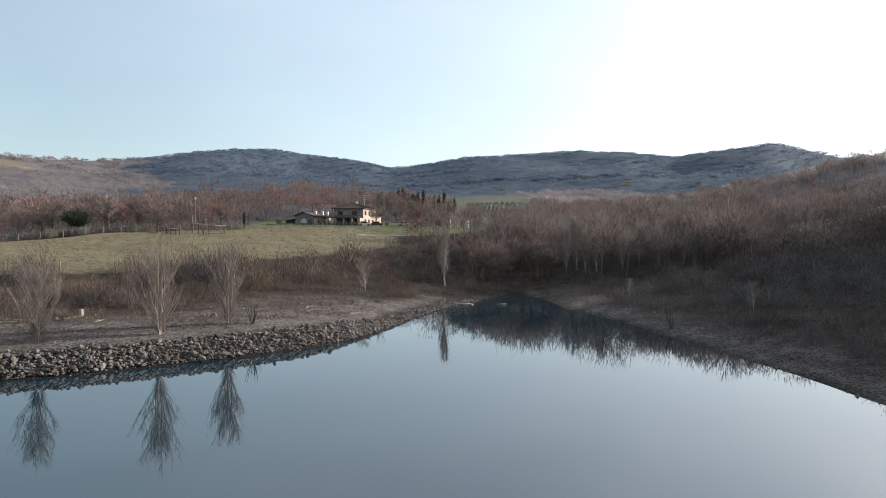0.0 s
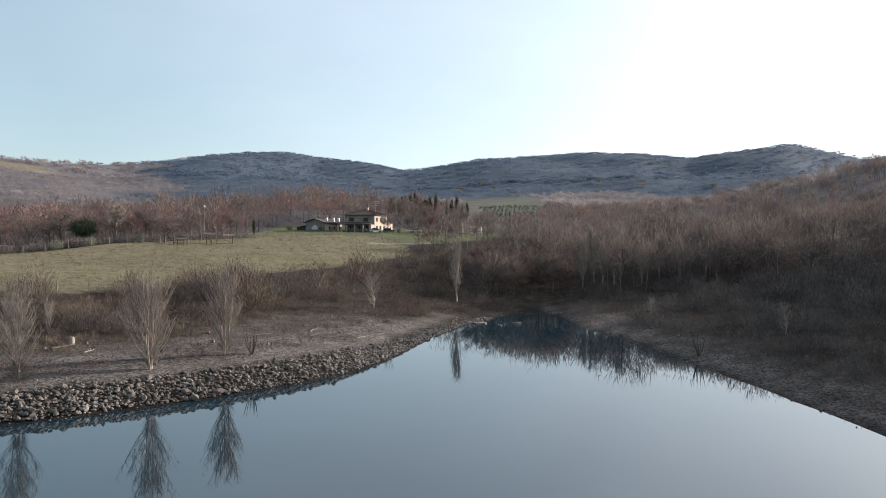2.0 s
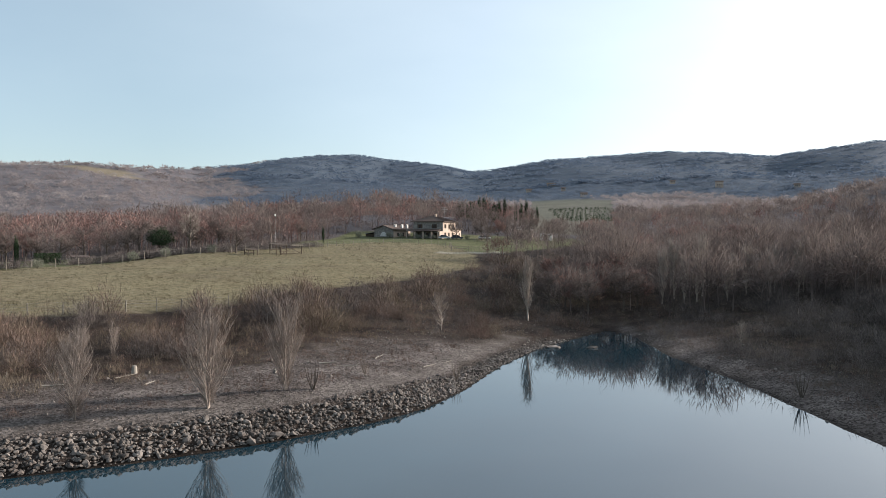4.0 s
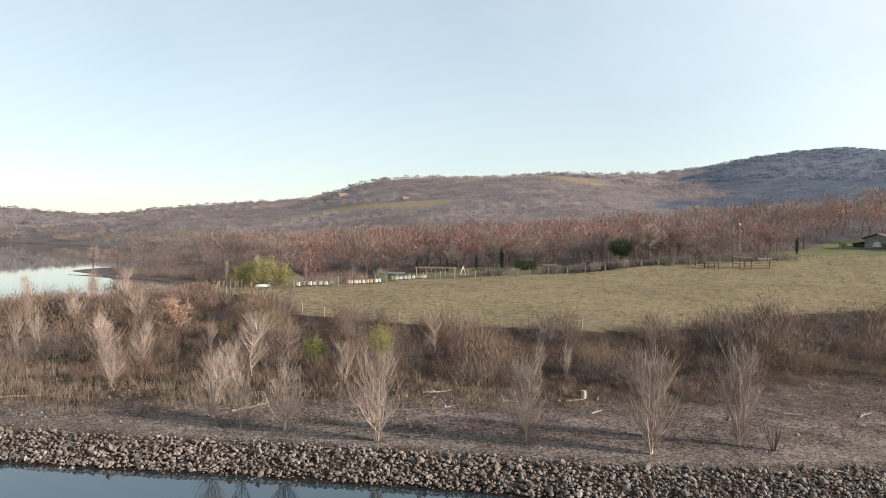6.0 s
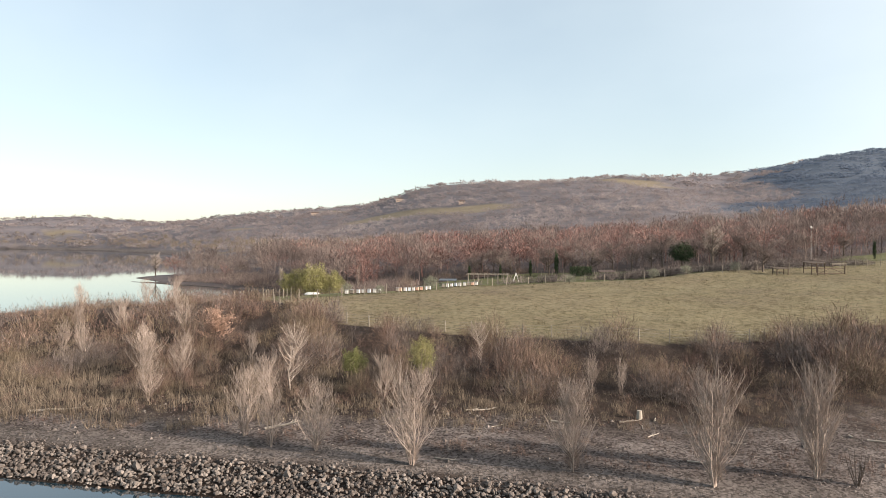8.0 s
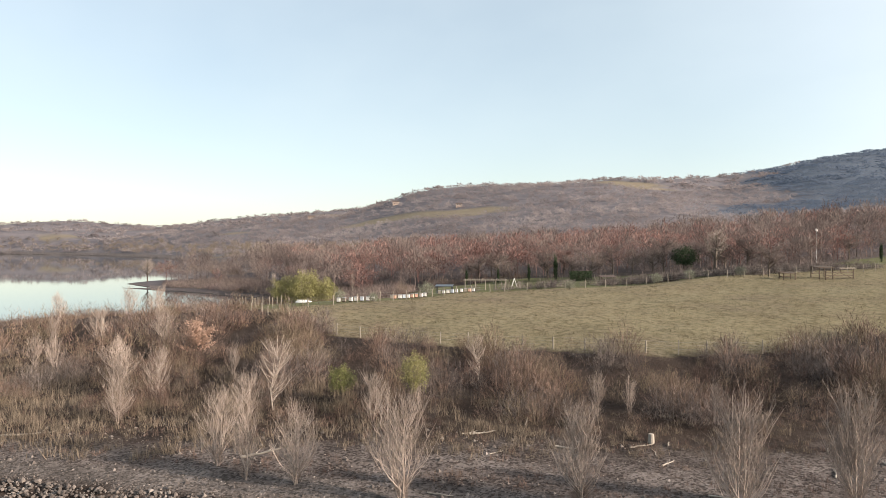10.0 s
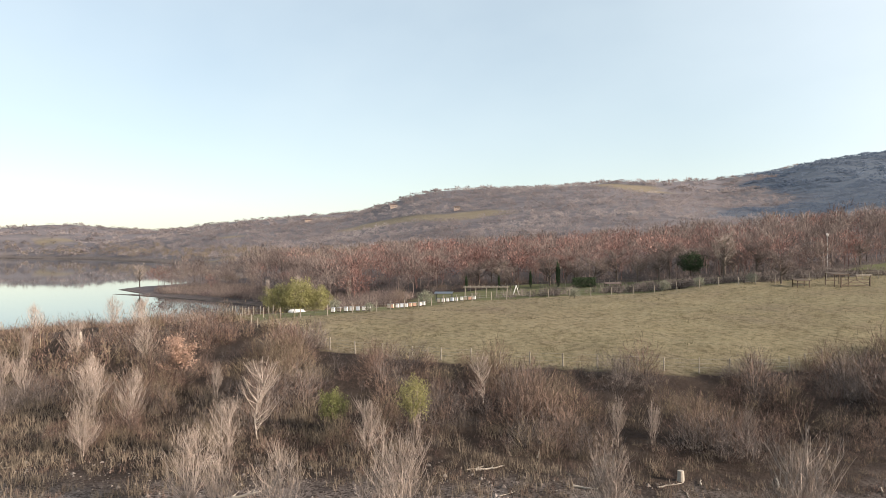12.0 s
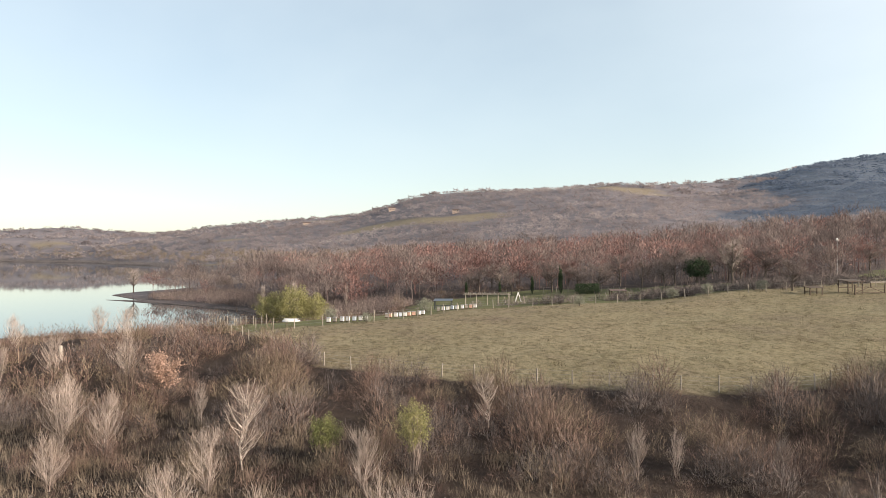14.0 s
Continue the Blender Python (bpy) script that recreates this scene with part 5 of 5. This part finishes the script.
def build_barn():
    root = tagged(new("cottage"), "low stone cottage with shallow tiled roof and arched window", "cottage")
    root.matrix_basis = frame_at(-52, 242.5, radians(-20), 11.9)
    W, D, H = 7.5, 12.0, 3.4
    gable = bmesh.new()
    n = 14
    out = [(0, 0, -1.2), (W, 0, -1.2), (W, 0, H), (W / 2, 0, H + 1.1), (0, 0, H)]
    vs = [gable.verts.new(c) for c in out]
    gable.faces.new(vs)
    ext = bmesh.ops.extrude_face_region(gable, geom=gable.faces[:])["geom"]
    bmesh.ops.translate(gable, vec=(0, 0.4, 0), verts=[e for e in ext if isinstance(e, bmesh.types.BMVert)])
    bmesh.ops.recalc_face_normals(gable, faces=gable.faces[:])
    part("gable_wall", gable, M_STONEWALL, root)
    arch = bmesh.new()
    ring = [arch.verts.new((W * 0.5 + 1.3 * math.cos(a), -0.03, 0.9 + 1.5 * math.sin(a))) for a in [math.pi * k / n for k in range(n + 1)]]
    arch.faces.new(ring)
    ext = bmesh.ops.extrude_face_region(arch, geom=arch.faces[:])["geom"]
    bmesh.ops.translate(arch, vec=(0, -0.05, 0), verts=[e for e in ext if isinstance(e, bmesh.types.BMVert)])
    part("arched_window", arch, M_WHITE, root, "pale arched window")
    part("side_wall", boxed(W - 0.4, 0.42, -1.2, W, D, H), M_PLASTER, root)
    part("side_wall", boxed(0, 0.42, -1.2, 0.4, D, H), M_STONEWALL, root)
    part("back_wall", boxed(0.42, D - 0.4, -1.2, W - 0.42, D, H), M_STONEWALL, root)
    for y in (3, 6.5, 9.5):
        part("window", boxed(W - 0.02, y, 0.9, W + 0.03, y + 0.9, 2.1), M_GLASS, root)
    part("roof", slab([(-0.7, -0.7, H - 0.1), (W / 2, -0.7, H + 1.35), (W / 2, D + 0.6, H + 1.35), (-0.7, D + 0.6, H - 0.1)], 0.16), M_TILE, root)
    part("roof", slab([(W / 2 + 0.004, -0.7, H + 1.35), (W + 0.7, -0.7, H - 0.1), (W + 0.7, D + 0.6, H - 0.1), (W / 2 + 0.004, D + 0.6, H + 1.35)], 0.16), M_TILE, root)
    for x, y in ((5.4, 5.0), (6.4, 8.0), (6.7, 11.0)):
        chimney(root, x, y, H, H + 1.5, M_WHITE)
    part("lean_to", boxed(-4.2, 1.0, -1.2, -0.05, 6.0, 1.7), M_DARKWOOD, root, "dark timber lean-to")
    part("lean_to_roof", slab([(-4.6, 0.6, 1.75), (-0.02, 0.6, 2.5), (-0.02, 6.4, 2.5), (-4.6, 6.4, 1.75)], 0.1), M_GREY, root)


build_barn()


def build_shed(x, y, turn, W, D, H, wall_mat, roof_mat, label, open_front=False):
    root = tagged(new("farm_shed"), label, "shed")
    root.matrix_basis = frame_at(x, y, turn)
    if open_front:
        for px, py in ((0, 0), (W, 0), (0, D), (W, D)):
            part("post", boxed(px - 0.07, py - 0.07, -0.3, px + 0.07, py + 0.07, H + (0.17 if py else 0), 0.01), wall_mat, root)
        part("rail", boxed(0.08, D - 0.04, H * 0.45, W - 0.08, D + 0.04, H * 0.45 + 0.12), wall_mat, root)
    else:
        part("front_wall", wall_with_openings(0, W, -0.5, H, 0, 0.15, [(W * 0.3, W * 0.55, 0, min(2.1, H - 0.3))]), wall_mat, root)
        for a, b, c, d in ((0, 0.16, 0.15, D), (W - 0.15, 0.16, W, D), (0.16, D - 0.15, W - 0.16, D)):
            part("wall", boxed(a, b, -0.5, c, d, H), wall_mat, root)
        part("door", boxed(W * 0.3, 0.05, 0, W * 0.55, 0.1, min(2.1, H - 0.3)), M_DARKWOOD, root)
    part("roof", slab([(-0.25, -0.3, H + 0.06), (W + 0.25, -0.3, H + 0.06), (W + 0.25, D + 0.3, H + 0.3), (-0.25, D + 0.3, H + 0.3)], 0.06), roof_mat, root)
    return root


build_shed(-5, 250, -0.05, 7.5, 5, 3.2, M_PLASTER, M_WHITE, "pale farm shed with a light sheet roof")
build_shed(5, 247, -0.1, 4.0, 4, 2.4, M_WHITE, M_GREY, "small white outbuilding beside bare trees")
build_shed(-53.6, 151.6, 0.95, 2.6, 2.4, 2.1, M_DARKWOOD, M_DARKWOOD, "open dark timber shelter with a grey roof", True)
build_shed(-57.6, 146, 0.95, 2.2, 1.4, 1.2, M_DARKWOOD, M_DARKWOOD, "low open timber shelter at the meadow's edge", True)
build_shed(-91, 137.5, 0.8, 2.8, 1.8, 1.3, M_DARKWOOD, M_TILE, "low pale blue garden shelter", True)
build_shed(-119.5, 116.5, 0.75, 3.4, 2.6, 2.1, M_DARKPAINT, M_DARKPAINT, "dark green open-sided garden shelter", True)


def far_house(x, y, turn, W, D, H, label):
    root = tagged(new("distant_house"), label, "house", group="houses on the far hills")
    root.matrix_basis = frame_at(x, y, turn, float(height(x, y)) + 2.0)
    part("wall", boxed(0, 0, -6, W, D, H), M_PLASTER, root)
    part("roof", slab([(-0.5, -0.5, H), (W + 0.5, -0.5, H), (W + 0.5, D / 2, H + 1.8), (-0.5, D / 2, H + 1.8)], 0.2), M_TILE, root)
    part("roof", slab([(-0.5, D / 2 + 0.004, H + 1.8), (W + 0.5, D / 2 + 0.004, H + 1.8), (W + 0.5, D + 0.5, H), (-0.5, D + 0.5, H)], 0.2), M_TILE, root)
    for k in range(3):
        part("window", boxed(W * (0.2 + 0.28 * k), -0.05, 1.5, W * (0.2 + 0.28 * k) + 1.2, -0.004, 3.2), M_GLASS, root)


for x, y, turn, W, H in ((-913, 713, 0.9, 15, 7), (-1122, 677, 0.9, 18, 7), (-716, 673, 0.8, 12, 5), (289, 1107, -0.2, 16, 11), (39, 1266, 0, 22, 6), (82, 1051, 0, 14, 6), (379, 1041, -0.3, 12, 6), (238, 1189, -0.2, 12, 6), (2, 1201, 0.1, 14, 5), (60, 1180, 0, 10, 5)):
    far_house(x, y, turn, W * 0.7, 7, H * 0.65, "pale distant farmhouse with a tiled roof on a hillside")


# ---- cars ----
def build_car(x, y, turn, paint, label):
    root = tagged(new("car"), label, "car", group="cars by the farmhouse")
    root.matrix_basis = frame_at(x, y, turn)
    bm = boxed(-2.05, -0.85, 0.32, 2.05, 0.85, 0.88, 0.12)
    part("body", bm, paint, root)
    cab = bmesh.new()
    lo = [cab.verts.new((px, py, 0.86)) for px, py in ((-1.7, -0.8), (1.1, -0.8), (1.1, 0.8), (-1.7, 0.8))]
    hi = [cab.verts.new((px, py, 1.42)) for px, py in ((-1.3, -0.64), (0.4, -0.64), (0.4, 0.64), (-1.3, 0.64))]
    for i in range(4):
        cab.faces.new((lo[i], lo[(i + 1) % 4], hi[(i + 1) % 4], hi[i]))
    cab.faces.new(hi), cab.faces.new(lo[::-1])
    part("windows", cab, M_GLASS, root)
    part("roof", boxed(-1.36, -0.67, 1.40, 0.46, 0.67, 1.47, 0.03), paint, root)
    for px in (-1.3, 1.25):
        for py in (-0.86, 0.86):
            t = part("wheel", rod(bmesh.new(), (px, py - 0.1, 0.31), (px, py + 0.1, 0.31), 0.31, sides=16), M_RUBBER, root)
            part("rim", rod(bmesh.new(), (px, py - 0.115, 0.31), (px, py + 0.115, 0.31), 0.18, sides=10), M_GREY, t)


build_car(-26.5, 234, 0.2, M_WHITE, "white parked car before the farmhouse")
build_car(-22.5, 235.5, 0.1, M_DARKPAINT, "dark parked car before the farmhouse")
build_car(-13.5, 236, 0.25, M_WHITE, "white parked car under bare trees")


# ---- fences ----
def along(path, step):
    path = np.asarray(path, float)
    seg = np.hypot(*np.diff(path, axis=0).T)
    s = np.concatenate([[0], np.cumsum(seg)])
    at = np.arange(0, s[-1], step)
    return np.stack([np.interp(at, s, path[:, 0]), np.interp(at, s, path[:, 1])], 1)


def build_fence(path, step, h, label, wires=3, thick=0.075, rail=False):
    root = tagged(new("fence"), label, "fence")
    shape = [mesh_of("post", *join([tubes([[(0, 0, -0.4), (lean, 0.02, h)]], [[thick, thick * 0.85]], 6), tubes([[(lean, 0.02, h), (lean, 0.02, h + 0.03)]], [[thick * 0.85, 0.005]], 6)]), M_POST) for lean in (0.0, 0.08, -0.07)]
    p = along(path, step)
    p = p + rng.normal(size=p.shape) * 0.12
    tops = []
    for k, (x, y) in enumerate(p):
        ob = new("post", shape[rng.randint(3)])
        ob.parent = root
        z = float(height(x, y))
        ob.matrix_basis = Matrix.LocRotScale((x, y, z), Euler((0, 0, rng.uniform(0, 6))), (1, 1, rng.uniform(0.88, 1.1)))
        tops.append((x, y, z))
    tops = np.array(tops)
    for k in range(wires):
        lift = h * (0.92 - 0.8 * k / max(1, wires))
        line = np.stack([tops[:-1] + [0, 0, lift], tops[1:] + [0, 0, lift]], 1)
        part("rail" if rail else "wire", mesh_of("wire", *tubes(line, np.full((len(line), 2), 0.035 if rail else 0.006), 4), M_POST if rail else M_WIRE), None, root)
    return root


build_fence([(-97, 62), (-72.4, 60.2), (-59.7, 67.5), (-49.5, 73.1), (-41.3, 77.9), (-38.5, 82.6), (-35.8, 87.4), (-34.5, 96)], 3.1, 1.3, "weathered post and wire fence below the meadow")
build_fence([(-109, 66), (-95, 69), (-91.5, 80), (-95, 91), (-98, 102), (-97, 112), (-90, 121), (-80, 128.5), (-73, 134), (-67, 141), (-62.5, 150), (-57, 160), (-52.5, 168), (-47, 184), (-40, 200)], 3.8, 1.45, "weathered post and wire fence above the meadow")
build_fence([(-40, 200), (-30, 199), (-20, 191), (-18.7, 181.5)], 2.6, 1.4, "post and wire fence before the farmyard")
build_fence([(-18.7, 181.5), (-12, 184), (-7, 190), (0, 197)], 1.5, 1.3, "close-set pale timber paddock fence", 2, 0.06, True)
build_fence([(-98, 153), (-110, 160), (-124, 152), (-136, 140)], 3.0, 1.3, "timber posts round the garden lawn", 2)
build_fence([(-116, 66), (-110, 69), (-108.5, 74)], 1.0, 1.5, "row of pale leaning stakes at the garden corner", 0, 0.07)

gate = tagged(new("field_gate"), "wide wooden field gate with crossed braces", "gate")
gate.matrix_basis = frame_at(-52.5, 151.5, 1.0)
for x in (0, 5.6):
    part("gate_post", boxed(x - 0.09, -0.09, -0.4, x + 0.09, 0.09, 1.7, 0.01), M_DARKWOOD, gate)
for z in (0.3, 0.75, 1.25):
    part("bar", boxed(0.1, -0.03, z, 5.5, 0.03, z + 0.1), M_DARKWOOD, gate)
for a, b in (((0.1, 0.05, 0.3), (2.75, 0.05, 1.3)), ((5.5, 0.05, 0.3), (2.85, 0.05, 1.3))):
    part("brace", rod(bmesh.new(), a, b, 0.05), M_DARKWOOD, gate)
part("lintel", boxed(2.8, -0.2, 2.05, 5.9, 0.2, 2.2), M_POST, gate)
part("lintel_post", boxed(5.65, -0.05, 1.71, 5.75, 0.05, 2.05), M_DARKWOOD, gate)
part("lintel_post", boxed(2.9, -0.05, 1.2, 3.0, 0.05, 2.05), M_DARKWOOD, gate)


# ---- beehives ----
def build_hive(paint, label):
    root = tagged(new("beehive"), label, "beehive", group="row of beehives along the fence")
    part("stand", boxed(-0.28, -0.26, -0.05, 0.28, 0.26, 0.14), M_DARKWOOD, root)
    part("hive_body", boxed(-0.26, -0.24, 0.145, 0.26, 0.24, 0.52, 0.01), paint, root)
    part("upper_box", boxed(-0.255, -0.235, 0.525, 0.255, 0.235, 0.68, 0.01), paint, root)
    part("lid", boxed(-0.3, -0.28, 0.685, 0.3, 0.28, 0.76, 0.015), M_GREY, root, "grey metal lid")
    part("landing_board", boxed(-0.2, -0.34, 0.15, 0.2, -0.245, 0.175), M_POST, root)
    return root


hives = [build_hive(M_WHITE, "white painted wooden beehive beside the fence"), build_hive(M_SALMON, "salmon painted wooden beehive beside the fence"), build_hive(M_BLUEPAINT, "pale blue painted wooden beehive beside the fence"), build_hive(M_POST, "bare wooden beehive beside the fence")]
spots = []
for a, b, n in (((-97.5, 77.0), (-94.5, 81.5), 7), ((-99.0, 88.5), (-98.5, 95.5), 9), ((-101.5, 101.5), (-100.5, 109.5), 9)):
    spots += [(a[0] + (b[0] - a[0]) * k / (n - 1), a[1] + (b[1] - a[1]) * k / (n - 1)) for k in range(n)]
used = set()
for k, (x, y) in enumerate(spots):
    i = (0, 3, 0, 2, 0, 1, 0, 3, 1, 2)[(k * 7 + k // 3) % 10]
    ob = hives[i] if i not in used else copy_thing(hives[i], Matrix())
    used.add(i)
    stand(ob, x + rng.normal() * 0.1, y, -0.9 + rng.normal() * 0.08)


# ---- garden things ----
pergola = tagged(new("pergola"), "grey timber pergola with loose roof poles", "pergola")
pergola.matrix_basis = frame_at(-113, 119, 0.78)
for k in range(5):
    for y in (0, 4.0):
        part("post", rod(bmesh.new(), (k * 2.2, y, -0.3), (k * 2.2 + 0.05, y, 2.5), 0.07, 0.06), M_POST, pergola)
for y in (0, 4.0):
    part("beam", boxed(-0.4, y - 0.05, 2.5, 9.2, y + 0.05, 2.62), M_POST, pergola)
for k in range(18):
    part("roof_pole", rod(bmesh.new(), (0.1 + k * 0.51, -0.6, 2.66), (0.1 + k * 0.51 + 0.2 * math.sin(k * 3), 4.6, 2.67 + 0.03 * (k % 3)), 0.035), M_POST, pergola)
swing = tagged(new("white_trestle"), "white wooden A-frame trestle on the lawn", "trestle")
swing.matrix_basis = frame_at(-105.5, 126.5, 0.8)
for y in (-0.5, 0.5):
    for s in (-1, 1):
        part("leg", rod(bmesh.new(), (s * 0.6, y, -0.05), (0, y, 1.9), 0.06), M_WHITE, swing)
part("crossbar", rod(bmesh.new(), (0, -0.6, 1.9), (0, 0.6, 1.9), 0.06), M_WHITE, swing)


def build_boat(x, y, turn):
    root = tagged(new("rowing_boat"), "small white boat lying upturned on the grass", "boat")
    root.matrix_basis = frame_at(x, y, turn)
    bm = bmesh.new()
    rings = []
    for k in range(9):
        u = k / 8
        w = 0.62 * math.sin(math.pi * (0.12 + 0.8 * u)) ** 0.6
        h = 0.5 * math.sin(math.pi * (0.15 + 0.75 * u)) ** 0.5
        rings.append([bm.verts.new((-1.4 + 2.8 * u, w * math.cos(a), max(0.03, h * math.sin(a)))) for a in [math.pi * i / 8 for i in range(9)]])
    for a, b in zip(rings, rings[1:]):
        for i in range(8):
            bm.faces.new((a[i], b[i], b[i + 1], a[i + 1]))
    bm.faces.new(rings[0]), bm.faces.new(rings[-1][::-1])
    part("hull", bm, M_WHITE, root)
    part("keel", boxed(-1.2, -0.03, 0.46, 1.2, 0.03, 0.55, 0.01), M_WHITE, root)


build_boat(-110.5, 78.3, 0.7)
short = tagged(new("marker_post"), "short pale concrete post standing in the scrub", "post")
part("shaft", rod(bmesh.new(), (0, 0, -0.3), (0, 0, 1.6), 0.22, 0.2, 10), M_DRIFT, short)
part("cap", rod(bmesh.new(), (0, 0, 1.602), (0, 0, 1.66), 0.2, 0.15, 10), M_DRIFT, short)
stand(short, -97.5, 42.3)
lamp_pole = tagged(new("lamp_pole"), "slim pale lamp pole among the trees", "lamp pole")
part("pole", rod(bmesh.new(), (0, 0, -0.3), (0, 0, 7.5), 0.08, 0.06, 8), M_GREY, lamp_pole)
part("lantern", rod(bmesh.new(), (0, 0, 7.5), (0, 0, 8.0), 0.28, 0.18, 8), M_WHITE, lamp_pole)
stand(lamp_pole, -67, 187)


# ---- driftwood and boulders ----
def build_log(x, y, turn, length, r, tilt, label):
    g = np.random.RandomState(int(abs(x * 10)))
    n = 7
    line = np.stack([np.linspace(0, length, n), np.cumsum(g.normal(size=n)) * length * 0.02, np.cumsum(g.normal(size=n)) * length * 0.012], 1)[None]
    arr = [tubes(line, [r * np.linspace(1, 0.45, n) * g.uniform(0.9, 1.1, n)], 8)]
    k = 2 + int(length > 2)
    b = line[0][g.randint(2, n, k)]
    arr.append(tubes(np.stack([b, b + np.stack([g.uniform(0.1, 0.5, k), g.normal(size=k) * 0.3, g.uniform(0.1, 0.5, k)], 1) * length * 0.3], 1), np.tile([r * 0.4, r * 0.1], (k, 1)), 5))
    root = tagged(new("driftwood_log"), label, "driftwood", group="driftwood on the shore")
    part("log", mesh_of("log", *join(arr), M_DRIFT), None, root)
    root.matrix_basis = Matrix.Translation((x, y, float(height(x, y)) + r * 0.8)) @ Matrix.Rotation(turn, 4, "Z") @ Matrix.Rotation(-tilt, 4, "Y")


build_log(-62.5, 25.0, 1.15, 4.2, 0.13, 0.0, "long bleached driftwood log on dry grass")
build_log(-46.0, 36.2, 0.75, 2.6, 0.1, 0.25, "leaning bleached driftwood log by a willow")
build_log(-33.8, 41.2, 0.4, 1.6, 0.05, 0.05, "bleached driftwood branch on gravel")
build_log(-23.2, 51.8, 0.5, 1.5, 0.05, 0.05, "bleached driftwood branch on gravel")
for k in range(26):
    u = k / 25
    x, y = -41 + 40 * u + rng.normal() * 0.8, 50 + 24 * u + rng.normal() * 1.6
    build_log(x, y, rng.uniform(0, 3), rng.uniform(0.6, 2.0), rng.uniform(0.03, 0.08), 0.02, "bleached driftwood stick on the strand line")
stump = tagged(new("tree_stump"), "short pale sawn tree stump on the shore", "stump")
part("trunk", mesh_of("trunk", *join([tubes([[(0, 0, -0.2), (0.02, 0, 0.3), (0, 0.02, 0.6)]], [[0.26, 0.2, 0.18]], 12), tubes([[(0, 0.02, 0.597), (0, 0.02, 0.602)]], [[0.18, 0.001]], 12)]), M_DRIFT), None, stump)
stand(stump, -30.5, 58.1)


def build_boulder(x, y, s, flat, label, lift):
    v, f = rock_arrays(int(abs(x * 7 + y)), 0.2)
    bm = bmesh.new()
    vs = [bm.verts.new(c) for c in v * [s * 1.3, s, s * flat]]
    for t in f:
        bm.faces.new([vs[i] for i in t])
    bmesh.ops.subdivide_edges(bm, edges=bm.edges[:], cuts=1, use_grid_fill=True)
    ob = part("boulder", bm, M_ROCK)
    tagged(ob, label, "boulder")
    ob.matrix_basis = Matrix.Translation((x, y, lift))


build_boulder(-15.3, 48.0, 0.55, 0.6, "large flat pale boulder at the water's edge", 0.35)
build_boulder(7.3, 86.7, 0.6, 0.6, "dark boulder standing in shallow water", 0.05)
build_boulder(3.2, 86.6, 0.75, 0.55, "dark boulder standing in shallow water", 0.05)
